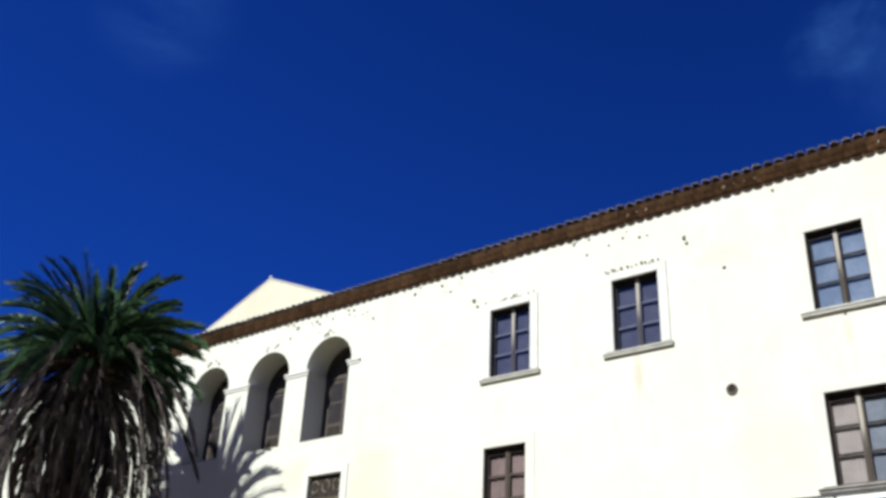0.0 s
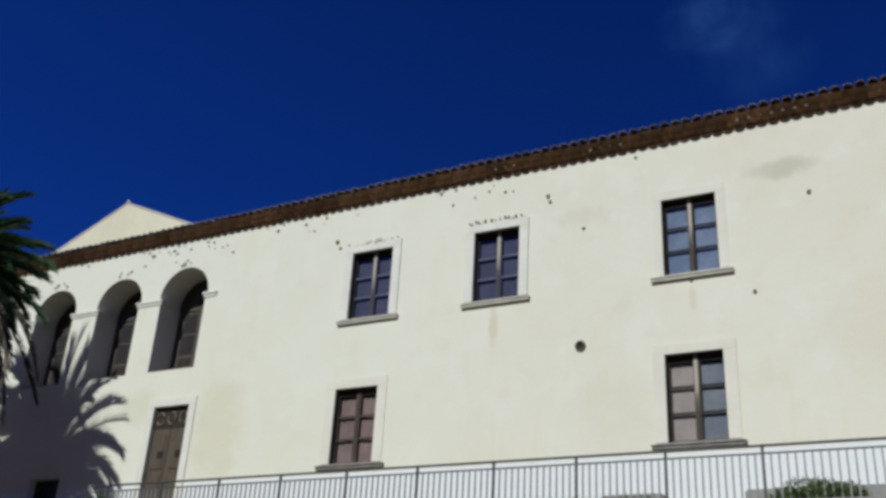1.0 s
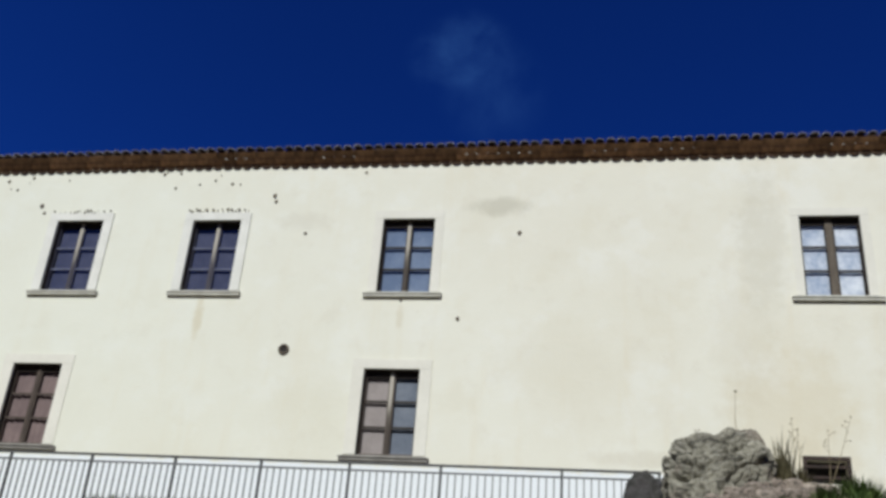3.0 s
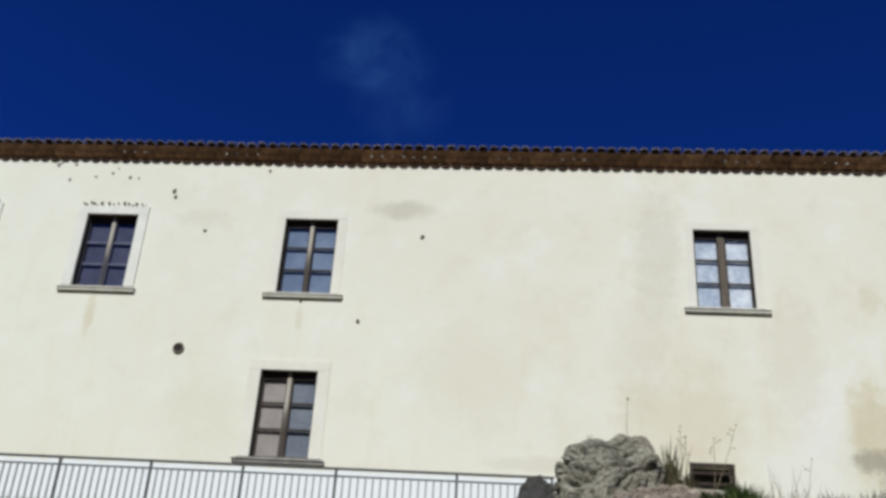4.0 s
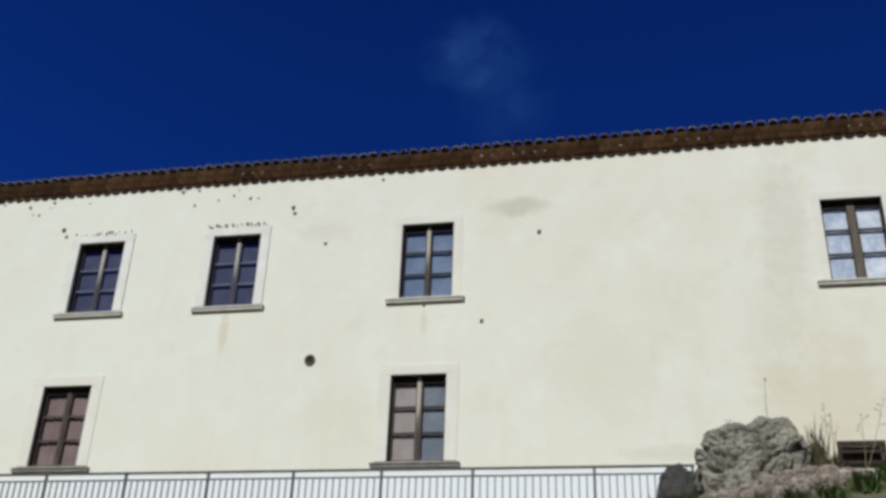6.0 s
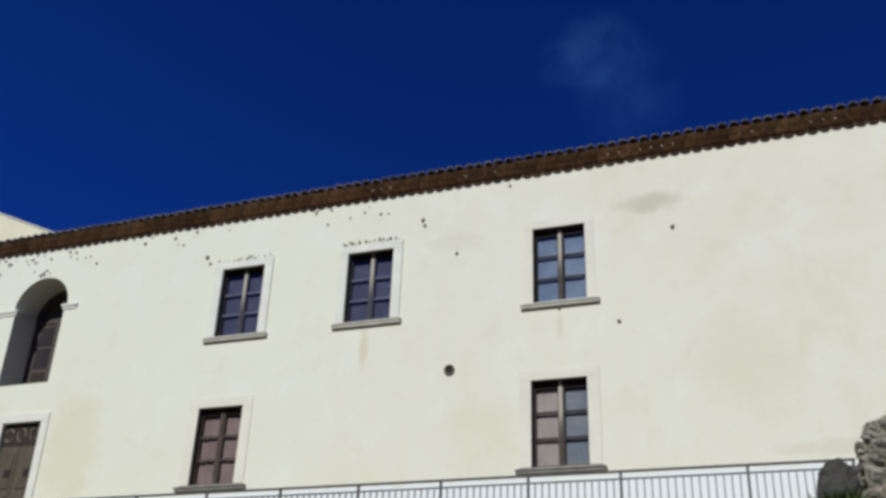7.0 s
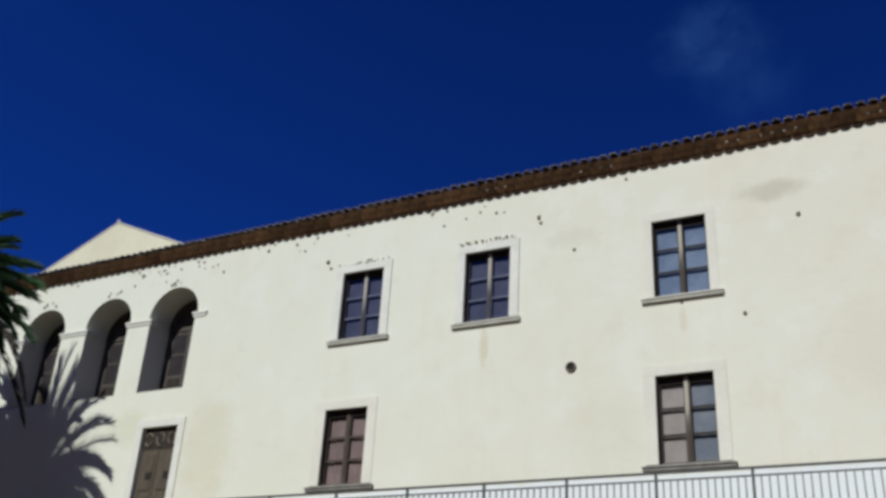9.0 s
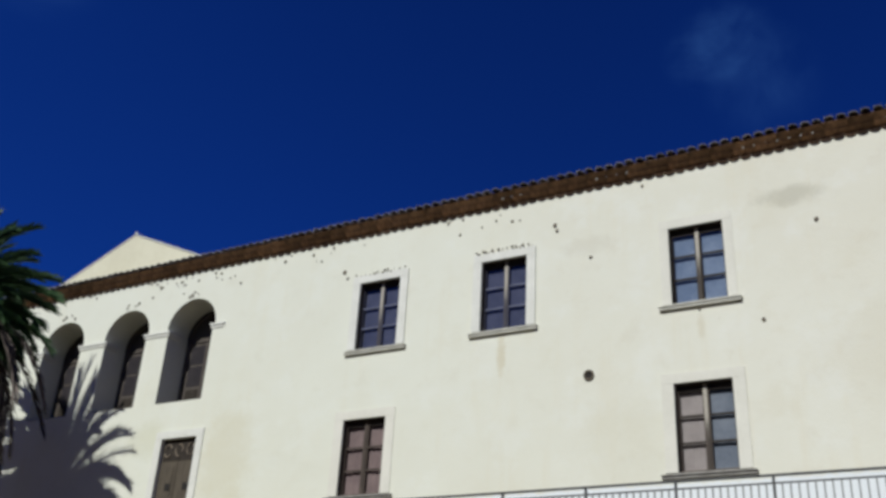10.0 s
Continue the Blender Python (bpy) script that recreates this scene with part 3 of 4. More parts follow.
def windows():
    for i, (x0, x1, z0, z1) in enumerate(UPPER):
        w = thing("window_%d" % (i + 1), "dark wooden casement window with six panes in a pale surround", "window", kind="structure")
        side = (0.22, 0.22, 0.20, 0.18)[i]
        surround(w, x0, x1, z0, z1, side, (0.20, 0.20, 0.20, 0.18)[i], (0.035, 0.035, 0.012, 0.012)[i], mat=STONE_TRIM if i < 2 else WORN_TRIM)
        casement(w, x0, x1, z0, z1, 0.15, tilt=(0, 0, 0.8, 0)[i], stile=(BLUE_STILE, BLUE_STILE, STILE, DARK_STILE)[i],
                 bars=BLUE_BAR if i < 2 else DARK_WOOD, wood=BLUE_SASH if i < 2 else DARK_WOOD, half=0.07 if i == 3 else 0.038)
        sill(w, x0, x1, z0, 0.28, 0.085, 0.135)
        # sheets added behind the glass carry its sky reflection as colour
        cloth, text = ((DIM_REFLECTION, "added blind coloured as dark sky mirrored in the panes"), (DIM_REFLECTION, "added blind coloured as dark sky mirrored in the panes"),
                       (BLUE_REFLECTION, "added blind coloured as hazy blue sky mirrored in the panes"), (CLOUD_REFLECTION, "added blind coloured as cloud and sky mirrored in the panes"))[i]
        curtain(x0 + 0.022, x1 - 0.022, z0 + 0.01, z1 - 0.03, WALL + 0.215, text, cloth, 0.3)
    for i, (x0, x1, z0, z1) in enumerate(LOWER):
        w = thing("window_%d" % (i + 5), "tall wooden casement window with six panes and a drawn curtain", "window", kind="structure")
        surround(w, x0, x1, z0, z1, 0.25, 0.21, 0.018, mat=WORN_TRIM)
        casement(w, x0, x1, z0, z1, 0.15, tilt=0, glass=CLEAR_GLASS, wood=BROWN_SASH, stile=BROWN_SASH if i == 0 else STILE,
                 bars=BROWN_SASH if i == 0 else DARK_WOOD)
        sill(w, x0, x1, z0, 0.33, 0.085, 0.125, GREY_SILL)
        if i == 0:
            curtain(x0 + 0.022, x1 - 0.022, z0 + 0.01, z1 - 0.03, WALL + 0.22, "faded brown curtain hanging behind glass")
        else:
            curtain(x0 + 0.022, (x0 + x1) / 2, z0 + 0.01, z1 - 0.03, WALL + 0.22, "faded pinkish grey curtain hanging behind glass", PINK_CURTAIN, 0.5)
            # added sheet coloured as the sky mirrored in the right leaf
            curtain((x0 + x1) / 2 + 0.01, x1 - 0.022, z0 + 0.01, z1 - 0.03, WALL + 0.22, "added blind coloured as grey-blue sky mirrored in the panes", GREY_REFLECTION, 0.3)


windows()


def doors():
    x0, x1, z0, z1 = DOOR
    d = thing("door_1", "tall weathered brown wooden double door with carved transom", "door", kind="structure")
    surround(d, x0, x1, z0, z1, 0.22, 0.20, 0.03)
    y = WALL + 0.09
    mid = (x0 + x1) / 2
    part("transom", cube(x0 + 0.01, x1 - 0.01, y, y + 0.05, z1 - 0.56, z1 - 0.01), DARK_WOOD, d)
    for j in range(3):
        c = x0 + 0.2 + j * (x1 - x0 - 0.4) / 2
        ring = bmesh.new()
        for q in range(14):
            if (q * 5 + j * 3) % 7 in (0, 2):
                continue
            a0, a1 = 2 * math.pi * q / 14, 2 * math.pi * (q + 1) / 14
            rod(ring, (c + 0.12 * math.cos(a0), y - 0.02, z1 - 0.3 + 0.16 * math.sin(a0)), (c + 0.12 * math.cos(a1), y - 0.02, z1 - 0.3 + 0.16 * math.sin(a1)), 0.018, 5)
        part("fretwork", ring, WORN_WOOD, d, "carved wooden fretwork")
    for a, b in ((x0 + 0.01, mid - 0.004), (mid + 0.004, x1 - 0.01)):
        leaf = part("door_leaf", cube(a, b, y, y + 0.05, z0 + 0.01, z1 - 0.57, 0.005), DOOR_WOOD, d)
        for pz0, pz1 in ((z0 + 0.2, z0 + 0.9), (z0 + 1.05, z0 + 2.0), (z0 + 2.15, z1 - 0.72)):
            part("panel", cube(a + 0.09, b - 0.09, y - 0.02, y, pz0, pz1, 0.012), DOOR_WOOD, leaf)
    for c in (mid - 0.20, mid + 0.38):
        part("peep_hatch", cube(c - 0.085, c + 0.085, y - 0.032, y - 0.021, 6.99, 7.17, 0.004), HOLLOW_DARK, d, "small square dark hatch")

    x0, x1, z0, z1 = SIDE_DOOR
    d = thing("door_2", "low dark green door in the shaded part of the facade", "door", kind="structure")
    for a, b in ((x0 + 0.01, (x0 + x1) / 2 - 0.004), ((x0 + x1) / 2 + 0.004, x1 - 0.01)):
        leaf = part("door_leaf", cube(a, b, WALL + 0.2, WALL + 0.25, z0 + 0.01, z1 - 0.01, 0.005), GREEN_PAINT, d)
        part("panel", cube(a + 0.08, b - 0.08, WALL + 0.18, WALL + 0.2, z0 + 0.2, z1 - 0.2, 0.01), GREEN_PAINT, leaf)

    x0, x1, z0, z1 = CELLAR
    c = thing("cellar_window", "small dark cellar opening with iron louvre", "vent", kind="structure")
    # near-black sheet stands for the unlit cellar
    part("backing", cube(x0 + 0.002, x1 - 0.002, WALL + 0.3, WALL + 0.34, z0 + 0.002, z1 - 0.002), HOLLOW_DARK, c)
    fr = bmesh.new()
    box(fr, x0 - 0.04, x1 + 0.04, WALL - 0.03, WALL + 0.02, z1 - 0.04, z1 + 0.03)
    box(fr, x0 - 0.04, x0 + 0.02, WALL - 0.03, WALL + 0.02, z0, z1 - 0.041)
    box(fr, x1 - 0.02, x1 + 0.04, WALL - 0.03, WALL + 0.02, z0, z1 - 0.041)
    part("frame", fr, RUST, c)
    for z in (z1 - 0.15, z0 + 0.12):
        part("slat", cube(x0 + 0.02, x1 - 0.02, WALL + 0.02, WALL + 0.04, z - 0.025, z + 0.025), RUST, c)


doors()


def arches():
    """Deep arched niches with arched wooden french windows at the back and impost mouldings on the piers."""
    for i, c in enumerate(ARCHES):
        a = thing("window_%d" % (i + 7), "dark wooden arched french window at the back of a deep niche", "window", kind="structure")
        y = WALL + 0.81
        bm = bmesh.new()
        pts = [(c + (ARCH_R - 0.005) * math.cos(math.pi * q / 20), ARCH_SPRING + (ARCH_R - 0.005) * math.sin(math.pi * q / 20)) for q in range(21)]
        loop = [(c - ARCH_R - 0.1, ARCH_FOOT - 0.05), (c + ARCH_R + 0.1, ARCH_FOOT - 0.05), (c + ARCH_R + 0.1, ARCH_SPRING + ARCH_R + 0.1), (c - ARCH_R - 0.1, ARCH_SPRING + ARCH_R + 0.1)]
        # sheet behind the niche, darkened like the unlit rooms
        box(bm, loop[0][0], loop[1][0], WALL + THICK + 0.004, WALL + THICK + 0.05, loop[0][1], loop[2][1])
        part("backing", bm, DIMMED_ROOM, a)
        # unseen dark slab added so the niche floor bounces less light onto the jambs
        part("bounce_cut_slab", cube(c - ARCH_HALF + 0.003, c + ARCH_HALF - 0.003, WALL + 0.03, WALL + 0.78, ARCH_FOOT + 0.001, ARCH_FOOT + 0.03), BOUNCE_CUT, a, "added unseen dark slab that cuts light bounced off the niche floor")
        h = 0.70
        fr = bmesh.new()
        box(fr, c - ARCH_HALF + 0.003, c - h + 0.05, y - 0.02, y + 0.05, ARCH_FOOT + 0.002, ARCH_SPRING)
        box(fr, c + h - 0.05, c + ARCH_HALF - 0.003, y - 0.02, y + 0.05, ARCH_FOOT + 0.002, ARCH_SPRING)
        box(fr, c - ARCH_HALF + 0.003, c + ARCH_HALF - 0.003, y - 0.03, y + 0.05, ARCH_SPRING - 0.12, ARCH_SPRING - 0.001)
        part("frame", fr, ARCH_STILE, a)
        fan = bmesh.new()
        vs = [fan.verts.new((px, y + 0.02, pz)) for px, pz in pts]
        lo = [fan.verts.new((px, y + 0.05, pz)) for px, pz in pts]
        fan.faces.new(vs)
        fan.faces.new(lo[::-1])
        for q in range(21):
            fan.faces.new((vs[q], lo[q], lo[(q + 1) % 21], vs[(q + 1) % 21]))
        part("lunette", fan, DARK_PANE, a)
        arc = bmesh.new()
        for q in range(16):
            t0, t1 = math.pi * q / 16, math.pi * (q + 1) / 16
            rod(arc, (c + 0.70 * math.cos(t0), y, ARCH_SPRING + 0.70 * math.sin(t0)), (c + 0.70 * math.cos(t1), y, ARCH_SPRING + 0.70 * math.sin(t1)), 0.045, 6)
        part("arched_rib", arc, ARCH_STILE, a)
        for x0, x1 in ((c - h + 0.051, c - 0.045), (c + 0.045, c + h - 0.051)):
            leaf = part("door_leaf", cube(x0, x1, y, y + 0.04, ARCH_FOOT + 0.004, ARCH_SPRING - 0.121), ARCH_STILE, a)
            part("panel", cube(x0 + 0.09, x1 - 0.07, y - 0.02, y, ARCH_FOOT + 0.12, ARCH_FOOT + 0.62, 0.01), ARCH_WOOD, leaf)
            for z0, z1 in ((ARCH_FOOT + 0.72, ARCH_FOOT + 1.29), (ARCH_FOOT + 1.35, ARCH_SPRING - 0.22)):
                part("pane", cube(x0 + 0.07, x1 - 0.05, y - 0.006, y - 0.001, z0, z1), DARK_PANE, leaf)
        part("meeting_stile", cube(c - 0.044, c + 0.044, y - 0.04, y + 0.04, ARCH_FOOT + 0.004, ARCH_SPRING - 0.121), ARCH_STILE, a)
    # imposts
    runs = [(ARCHES[0] + ARCH_HALF - 0.05, ARCHES[0] + ARCH_HALF + 0.38)]
    runs += [(b + ARCH_HALF - 0.05, a - ARCH_HALF + 0.05) for a, b in zip(ARCHES, ARCHES[1:])]
    runs.append((ARCHES[2] - ARCH_HALF - 0.5, ARCHES[2] - ARCH_HALF + 0.05))
    for x0, x1 in runs:
        bm = bmesh.new()
        box(bm, x0, x1, WALL - 0.025, WALL + 0.45, ARCH_SPRING - 0.16, ARCH_SPRING - 0.08, 0.01)
        box(bm, x0 - 0.03, x1 + 0.03, WALL - 0.05, WALL + 0.47, ARCH_SPRING - 0.079, ARCH_SPRING - 0.005, 0.01)
        tagged(part("trim_impost", bm, STONE_TRIM), "pale moulded impost on the pier between arches", "moulding", kind="structure")


arches()


def wall_details():
    """The round flue, nail holes and the dried mud nests of the eaves."""
    f = thing("flue_pipe", "round dark flue pipe end set in the plaster", "pipe")
    bm = bmesh.new()
    for q in range(24):
        t0, t1 = 2 * math.pi * q / 24, 2 * math.pi * (q + 1) / 24
        rod(bm, (-6.71 + 0.098 * math.cos(t0), WALL - 0.02, 8.70 + 0.098 * math.sin(t0)), (-6.71 + 0.098 * math.cos(t1), WALL - 0.02, 8.70 + 0.098 * math.sin(t1)), 0.022, 6)
    part("rim", bm, MUD, f)
    # near-black disc stands for the shade inside the pipe
    bm = rod(bmesh.new(), (-6.71, WALL - 0.012, 8.70), (-6.71, WALL + 0.02, 8.70), 0.095, 24)
    part("hollow", bm, HOLLOW_DARK, f)
    rng = random.Random(11)
    shapes = []
    for s in range(4):
        bm = bmesh.new()
        bmesh.ops.create_icosphere(bm, subdivisions=2, radius=1.0)
        for v in bm.verts:
            v.co *= 1 + 0.45 * noise.noise(v.co * 1.7 + Vector((s * 9, 0, 0)))
            v.co.y = max(min(v.co.y, 0.5), -0.9)
        shapes.append(mesh_of(bm, "mud_nest", MUD, True))

    def nest(x, z, r, y=WALL - 0.01, flat=0.5):
        ob = new("mud_nest", shapes[rng.randrange(4)])
        ob.matrix_basis = Matrix.LocRotScale((x, y, z), Euler((0, rng.uniform(-0.6, 0.6), 0)), (r, r * flat, r * rng.uniform(0.8, 1.3)))
        tagged(ob, "small dark dried mud nest stuck to the plaster", "nest", "nests under the eave")

    # single holes and nests
    for x, z, r in ((-1.86, 11.43, 0.045), (-3.07, 9.43, 0.04), (-4.31, 9.84, 0.03), (-6.62, 11.45, 0.04), (-7.47, 12.42, 0.045), (-7.42, 12.27, 0.04),
                    (-13.19, 12.22, 0.055), (-13.08, 12.03, 0.035), (-14.24, 12.91, 0.04), (-15.14, 12.88, 0.04), (-5.39, 13.0, 0.03), (-8.55, 12.75, 0.035)):
        nest(x, z, r)
    # row on top of two surrounds
    for x0, x1 in ((-12.81, -11.32), (-9.45, -7.97)):
        x = x0
        while x < x1:
            nest(x, 12.03 + rng.uniform(-0.02, 0.05), rng.uniform(0.016, 0.036), WALL - 0.03)
            x += rng.uniform(0.06, 0.16)
    # clusters over the arches and along the eave
    for c in ARCHES:
        for _ in range(5):
            nest(c + rng.uniform(-0.25, 0.3), ARCH_SPRING + ARCH_R + rng.uniform(0.08, 0.22), rng.uniform(0.02, 0.045))
    for _ in range(70):
        x = -18.2 + rng.gauss(0, 1.0) if rng.random() < 0.45 else rng.uniform(-23.5, -8.0)
        nest(x, EAVE - abs(rng.gauss(0, 0.28)) - 0.05, rng.uniform(0.016, 0.038))


wall_details()


# ---- ground, terrace, railing ----
def ground():
    bm = bmesh.new()
    bmesh.ops.create_grid(bm, x_segments=40, y_segments=40, size=1500)
    tagged(part("ground", bm, DRY_GRASS), "dry grass and earth reaching the horizon", "ground", kind="structure")
    t = bmesh.new()
    box(t, -19.5, RIGHT, 15.1, WALL - 0.002, 0, TERRACE)
    box(t, LEFT, -19.502, 16.4, WALL - 0.002, 0, TERRACE)
    tagged(part("terrace", t, PAVING), "raised paved terrace along the facade", "terrace", kind="structure")
    k = cube(-19.5, 0.9, 14.98, 15.28, TERRACE + 0.002, 4.63, 0.02)
    tagged(part("kerb", k, CONCRETE), "low grey concrete kerb along the terrace edge", "kerb", kind="structure")


ground()


def railing():
    r = thing("railing", "dark grey iron railing with upright bars along the terrace", "railing")
    top = 5.555
    x0, x1 = -16.6, 0.80
    part("top_rail", cube(x0, x1, RAIL_Y - 0.025, RAIL_Y + 0.025, top - 0.035, top, 0.006), IRON, r)
    part("lower_rail", cube(x0, x1, RAIL_Y - 0.012, RAIL_Y + 0.012, top - 0.15, top - 0.125), IRON, r)
    part("foot_rail", cube(x0, x1, RAIL_Y - 0.012, RAIL_Y + 0.012, 4.68, 4.705), IRON, r)
    post = mesh_of(cube(-0.02, 0.02, -0.02, 0.02, TERRACE - top, -0.036), "post", IRON)
    bar = mesh_of(cube(-0.012, 0.012, -0.012, 0.012, 4.706 - top, -0.151), "baluster", BAR_IRON)
    posts = [-5.64 + 1.5 * k for k in range(-7, 4)] + [-0.72 + 0.0, x1 - 0.03]
    posts = sorted(set(round(p, 3) for p in posts if p < -2.0)) + [-2.64, -0.72, x1 - 0.03]
    posts = sorted(set(posts))
    for p in posts:
        ob = new("post", post)
        ob.parent, ob.location = r, (p, RAIL_Y, top)
    for a, b in zip(posts, posts[1:]):
        n = max(2, round((b - a) / 0.118))
        for j in range(1, n):
            ob = new("baluster", bar)
            ob.parent, ob.location = r, (a + (b - a) * j / n, RAIL_Y, top)


railing()


def bank_height(x, y):
    """Ground of the bank, without its fine unevenness."""
    rise = max(0.0, min(1.0, (y - 14.9) / 1.2) * min(1.0, (x - 0.95) / 1.2))
    return TERRACE - 0.05 + (0.95 - 0.14 * min(1.0, max(0.0, x - 3.6))) * rise


def bank():
    """The earth bank beside the railing's end, rising to the facade."""
    bm = bmesh.new()
    nx, ny = 60, 18
    grid = []
    for j in range(ny + 1):
        row = []
        for i in range(nx + 1):
            x, y = 0.95 + (RIGHT - 0.95) * i / nx, 14.9 + (WALL - 0.003 - 14.9) * j / ny
            z = bank_height(x, y) + 0.10 * noise.noise(Vector((x * 0.9, y * 0.9, 0))) * min(1.0, x - 0.95) + 0.05 * noise.noise(Vector((x * 4, y * 4, 3)))
            row.append(bm.verts.new((x, y, z)))
        grid.append(row)
    for j in range(ny):
        for i in range(nx):
            bm.faces.new((grid[j][i], grid[j][i + 1], grid[j + 1][i + 1], grid[j + 1][i]))
    edge = [grid[0][i] for i in range(nx + 1)]
    lows = [bm.verts.new((v.co.x, v.co.y, TERRACE - 0.2)) for v in edge]
    for i in range(nx):
        bm.faces.new((edge[i], lows[i], lows[i + 1], edge[i + 1]))
    tagged(part("earth_bank", bm, EARTH, smooth=True), "weedy earth bank against the foot of the facade", "bank", kind="structure")


bank()


def rubble_heap():
    """A spill of earth and broken stone from the boulder to the cellar opening."""
    bm = bmesh.new()
    n, rows = 48, 22
    grid = []
    for j in range(rows + 1):
        row = []
        for i in range(n + 1):
            u, v = 2 * i / n - 1, 2 * j / rows - 1
            x, y = 3.35 + 1.15 * u, 17.45 + 0.95 * v
            crest = max(0.0, 1 - u * u) ** 0.6 * max(0.0, 1 - v * v) ** 0.7 * (0.62 - 0.16 * u)
            lump = 0.07 * noise.noise(Vector((x * 3.5, y * 3.5, 1))) + 0.045 * noise.noise(Vector((x * 9, y * 9, 5)))
            row.append(bm.verts.new((x, y, bank_height(x, y) - 0.12 + crest + lump * min(1.0, crest * 4))))
        grid.append(row)
    for j in range(rows):
        for i in range(n):
            bm.faces.new((grid[j][i], grid[j][i + 1], grid[j + 1][i + 1], grid[j + 1][i]))
    tagged(part("rubble_heap", bm, RUBBLE), "pale heap of earth and rubble below the cellar opening", "rubble")


rubble_heap()


def boulder(name, at, size, seed, label, subdiv=4, groove=None, stone=ROCK):
    """Weathered block with ledges, cracks and pits; groove: where a cleft splits its crown."""
    bm = bmesh.new()
    bmesh.ops.create_icosphere(bm, subdivisions=subdiv, radius=1.0)
    o = Vector((seed * 3.1, seed * 1.7, 0))
    for v in bm.verts:
        d = v.co.normalized()
        p = Vector([math.copysign(abs(c) ** 0.62, c) for c in d])
        q = Vector((p.x * size[0], p.y * size[1], p.z * size[2]))
        if q.z < 0:
            q.x += 0.35 * size[0] * (-p.z) * max(0.0, p.x)
        r = 1 + 0.09 * noise.noise(d * 1.6 + o) + 0.07 * noise.noise(q * 3.5 + o)
        if groove is not None:
            cleft = abs(q.x - groove - 0.35 * (size[2] - q.z))
            r -= 0.10 * max(0.0, 1 - cleft / 0.13) * max(0.0, p.z)
        bed = abs(noise.noise(Vector((q.x * 1.3 + q.z * 1.6, q.y * 1.3, q.z * 3.2 - q.x * 1.4)) + o))
        r -= 0.15 * max(0.0, 0.13 - bed) / 0.13
        pit = abs(noise.noise(q * 7 + o))
        step = noise.noise(Vector((q.x * 2.6, q.y * 2.6, q.z * 2.6 + q.x)) + o * 2)
        r += 0.05 * round(step * 4) / 4 + 0.035 * noise.noise(q * 13 + o) - 0.08 * max(0.0, 0.13 - pit) / 0.13
        v.co = q * r
        if groove is not None and q.z > 0:
            v.co.z += (0.11 * min(1.0, (q.x - groove) / 0.55) if q.x > groove else -0.10 * min(1.0, (groove - q.x) / 0.3)) * p.z
    ob = part(name, bm, stone)
    ob.location = at
    return tagged(ob, label, "rock")


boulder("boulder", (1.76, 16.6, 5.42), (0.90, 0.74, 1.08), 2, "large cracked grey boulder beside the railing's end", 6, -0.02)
boulder("rock", (0.52, 15.08, 4.78), (0.31, 0.21, 0.66), 7, "dark rock before the end of the railing", stone=DARK_ROCK)
for i, (x, y, z, r) in enumerate(((2.55, 16.3, 5.50, 0.22), (2.75, 16.5, 5.50, 0.16), (2.3, 15.95, 5.38, 0.2), (1.95, 15.75, 5.28, 0.17), (3.0, 16.9, 5.76, 0.13), (3.3, 17.0, 5.76, 0.11),
                                  (3.62, 17.1, 5.74, 0.12), (3.95, 17.15, 5.66, 0.1), (2.5, 15.8, 5.2, 0.24), (2.85, 16.05, 5.32, 0.2), (1.65, 15.7, 5.1, 0.2), (3.2, 16.4, 5.48, 0.18), (1.3, 15.75, 5.0, 0.22), (2.1, 15.6, 5.08, 0.16))):
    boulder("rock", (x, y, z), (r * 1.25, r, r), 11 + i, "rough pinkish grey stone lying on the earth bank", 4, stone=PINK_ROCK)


def planter(x0, x1):
    """A low concrete bed wall on the terrace."""
    p = part("planter", cube(x0, x1, 16.2, 16.75, TERRACE + 0.002, 5.06, 0.03), CONCRETE)
    tagged(p, "low grey concrete planter standing on the terrace", "planter")


planter(-5.50, -4.42)
planter(-3.10, -0.75)


def bush(x, y, z, rx, rz, count, seed, label):
    """A clump of many small leaves."""
    rng = random.Random(seed)
    bm = bmesh.new()
    for _ in range(count):
        d = Vector((rng.gauss(0, 1), rng.gauss(0, 1), rng.gauss(0, 1))).normalized() * rng.random() ** 0.4
        p = Vector((d.x * rx, d.y * rx * 0.7, max(0, d.z * 0.5 + 0.5) * rz * (1 + 0.3 * noise.noise(d * 3))))
        a, b = Vector((rng.gauss(0, 1), rng.gauss(0, 1), rng.gauss(0, 0.6))).normalized(), Vector((rng.gauss(0, 1), rng.gauss(0, 1), rng.gauss(0, 1))).normalized()
        l, w = rng.uniform(0.03, 0.06), rng.uniform(0.012, 0.022)
        v = [bm.verts.new(q) for q in (p, p + a * l * 0.5 + b * w, p + a * l, p + a * l * 0.5 - b * w)]
        bm.faces.new(v)
    ob = part("bush", bm, GRASS)
    ob.location = (x, y, z)
    tagged(ob, label, "bush")


bush(-1.92, 15.8, TERRACE, 0.74, 0.48, 9000, 3, "low bright green bush on the terrace behind the railing")
bush(-16.9, 16.0, TERRACE, 0.7, 1.0, 4000, 4, "green bush beside the end of the railing")

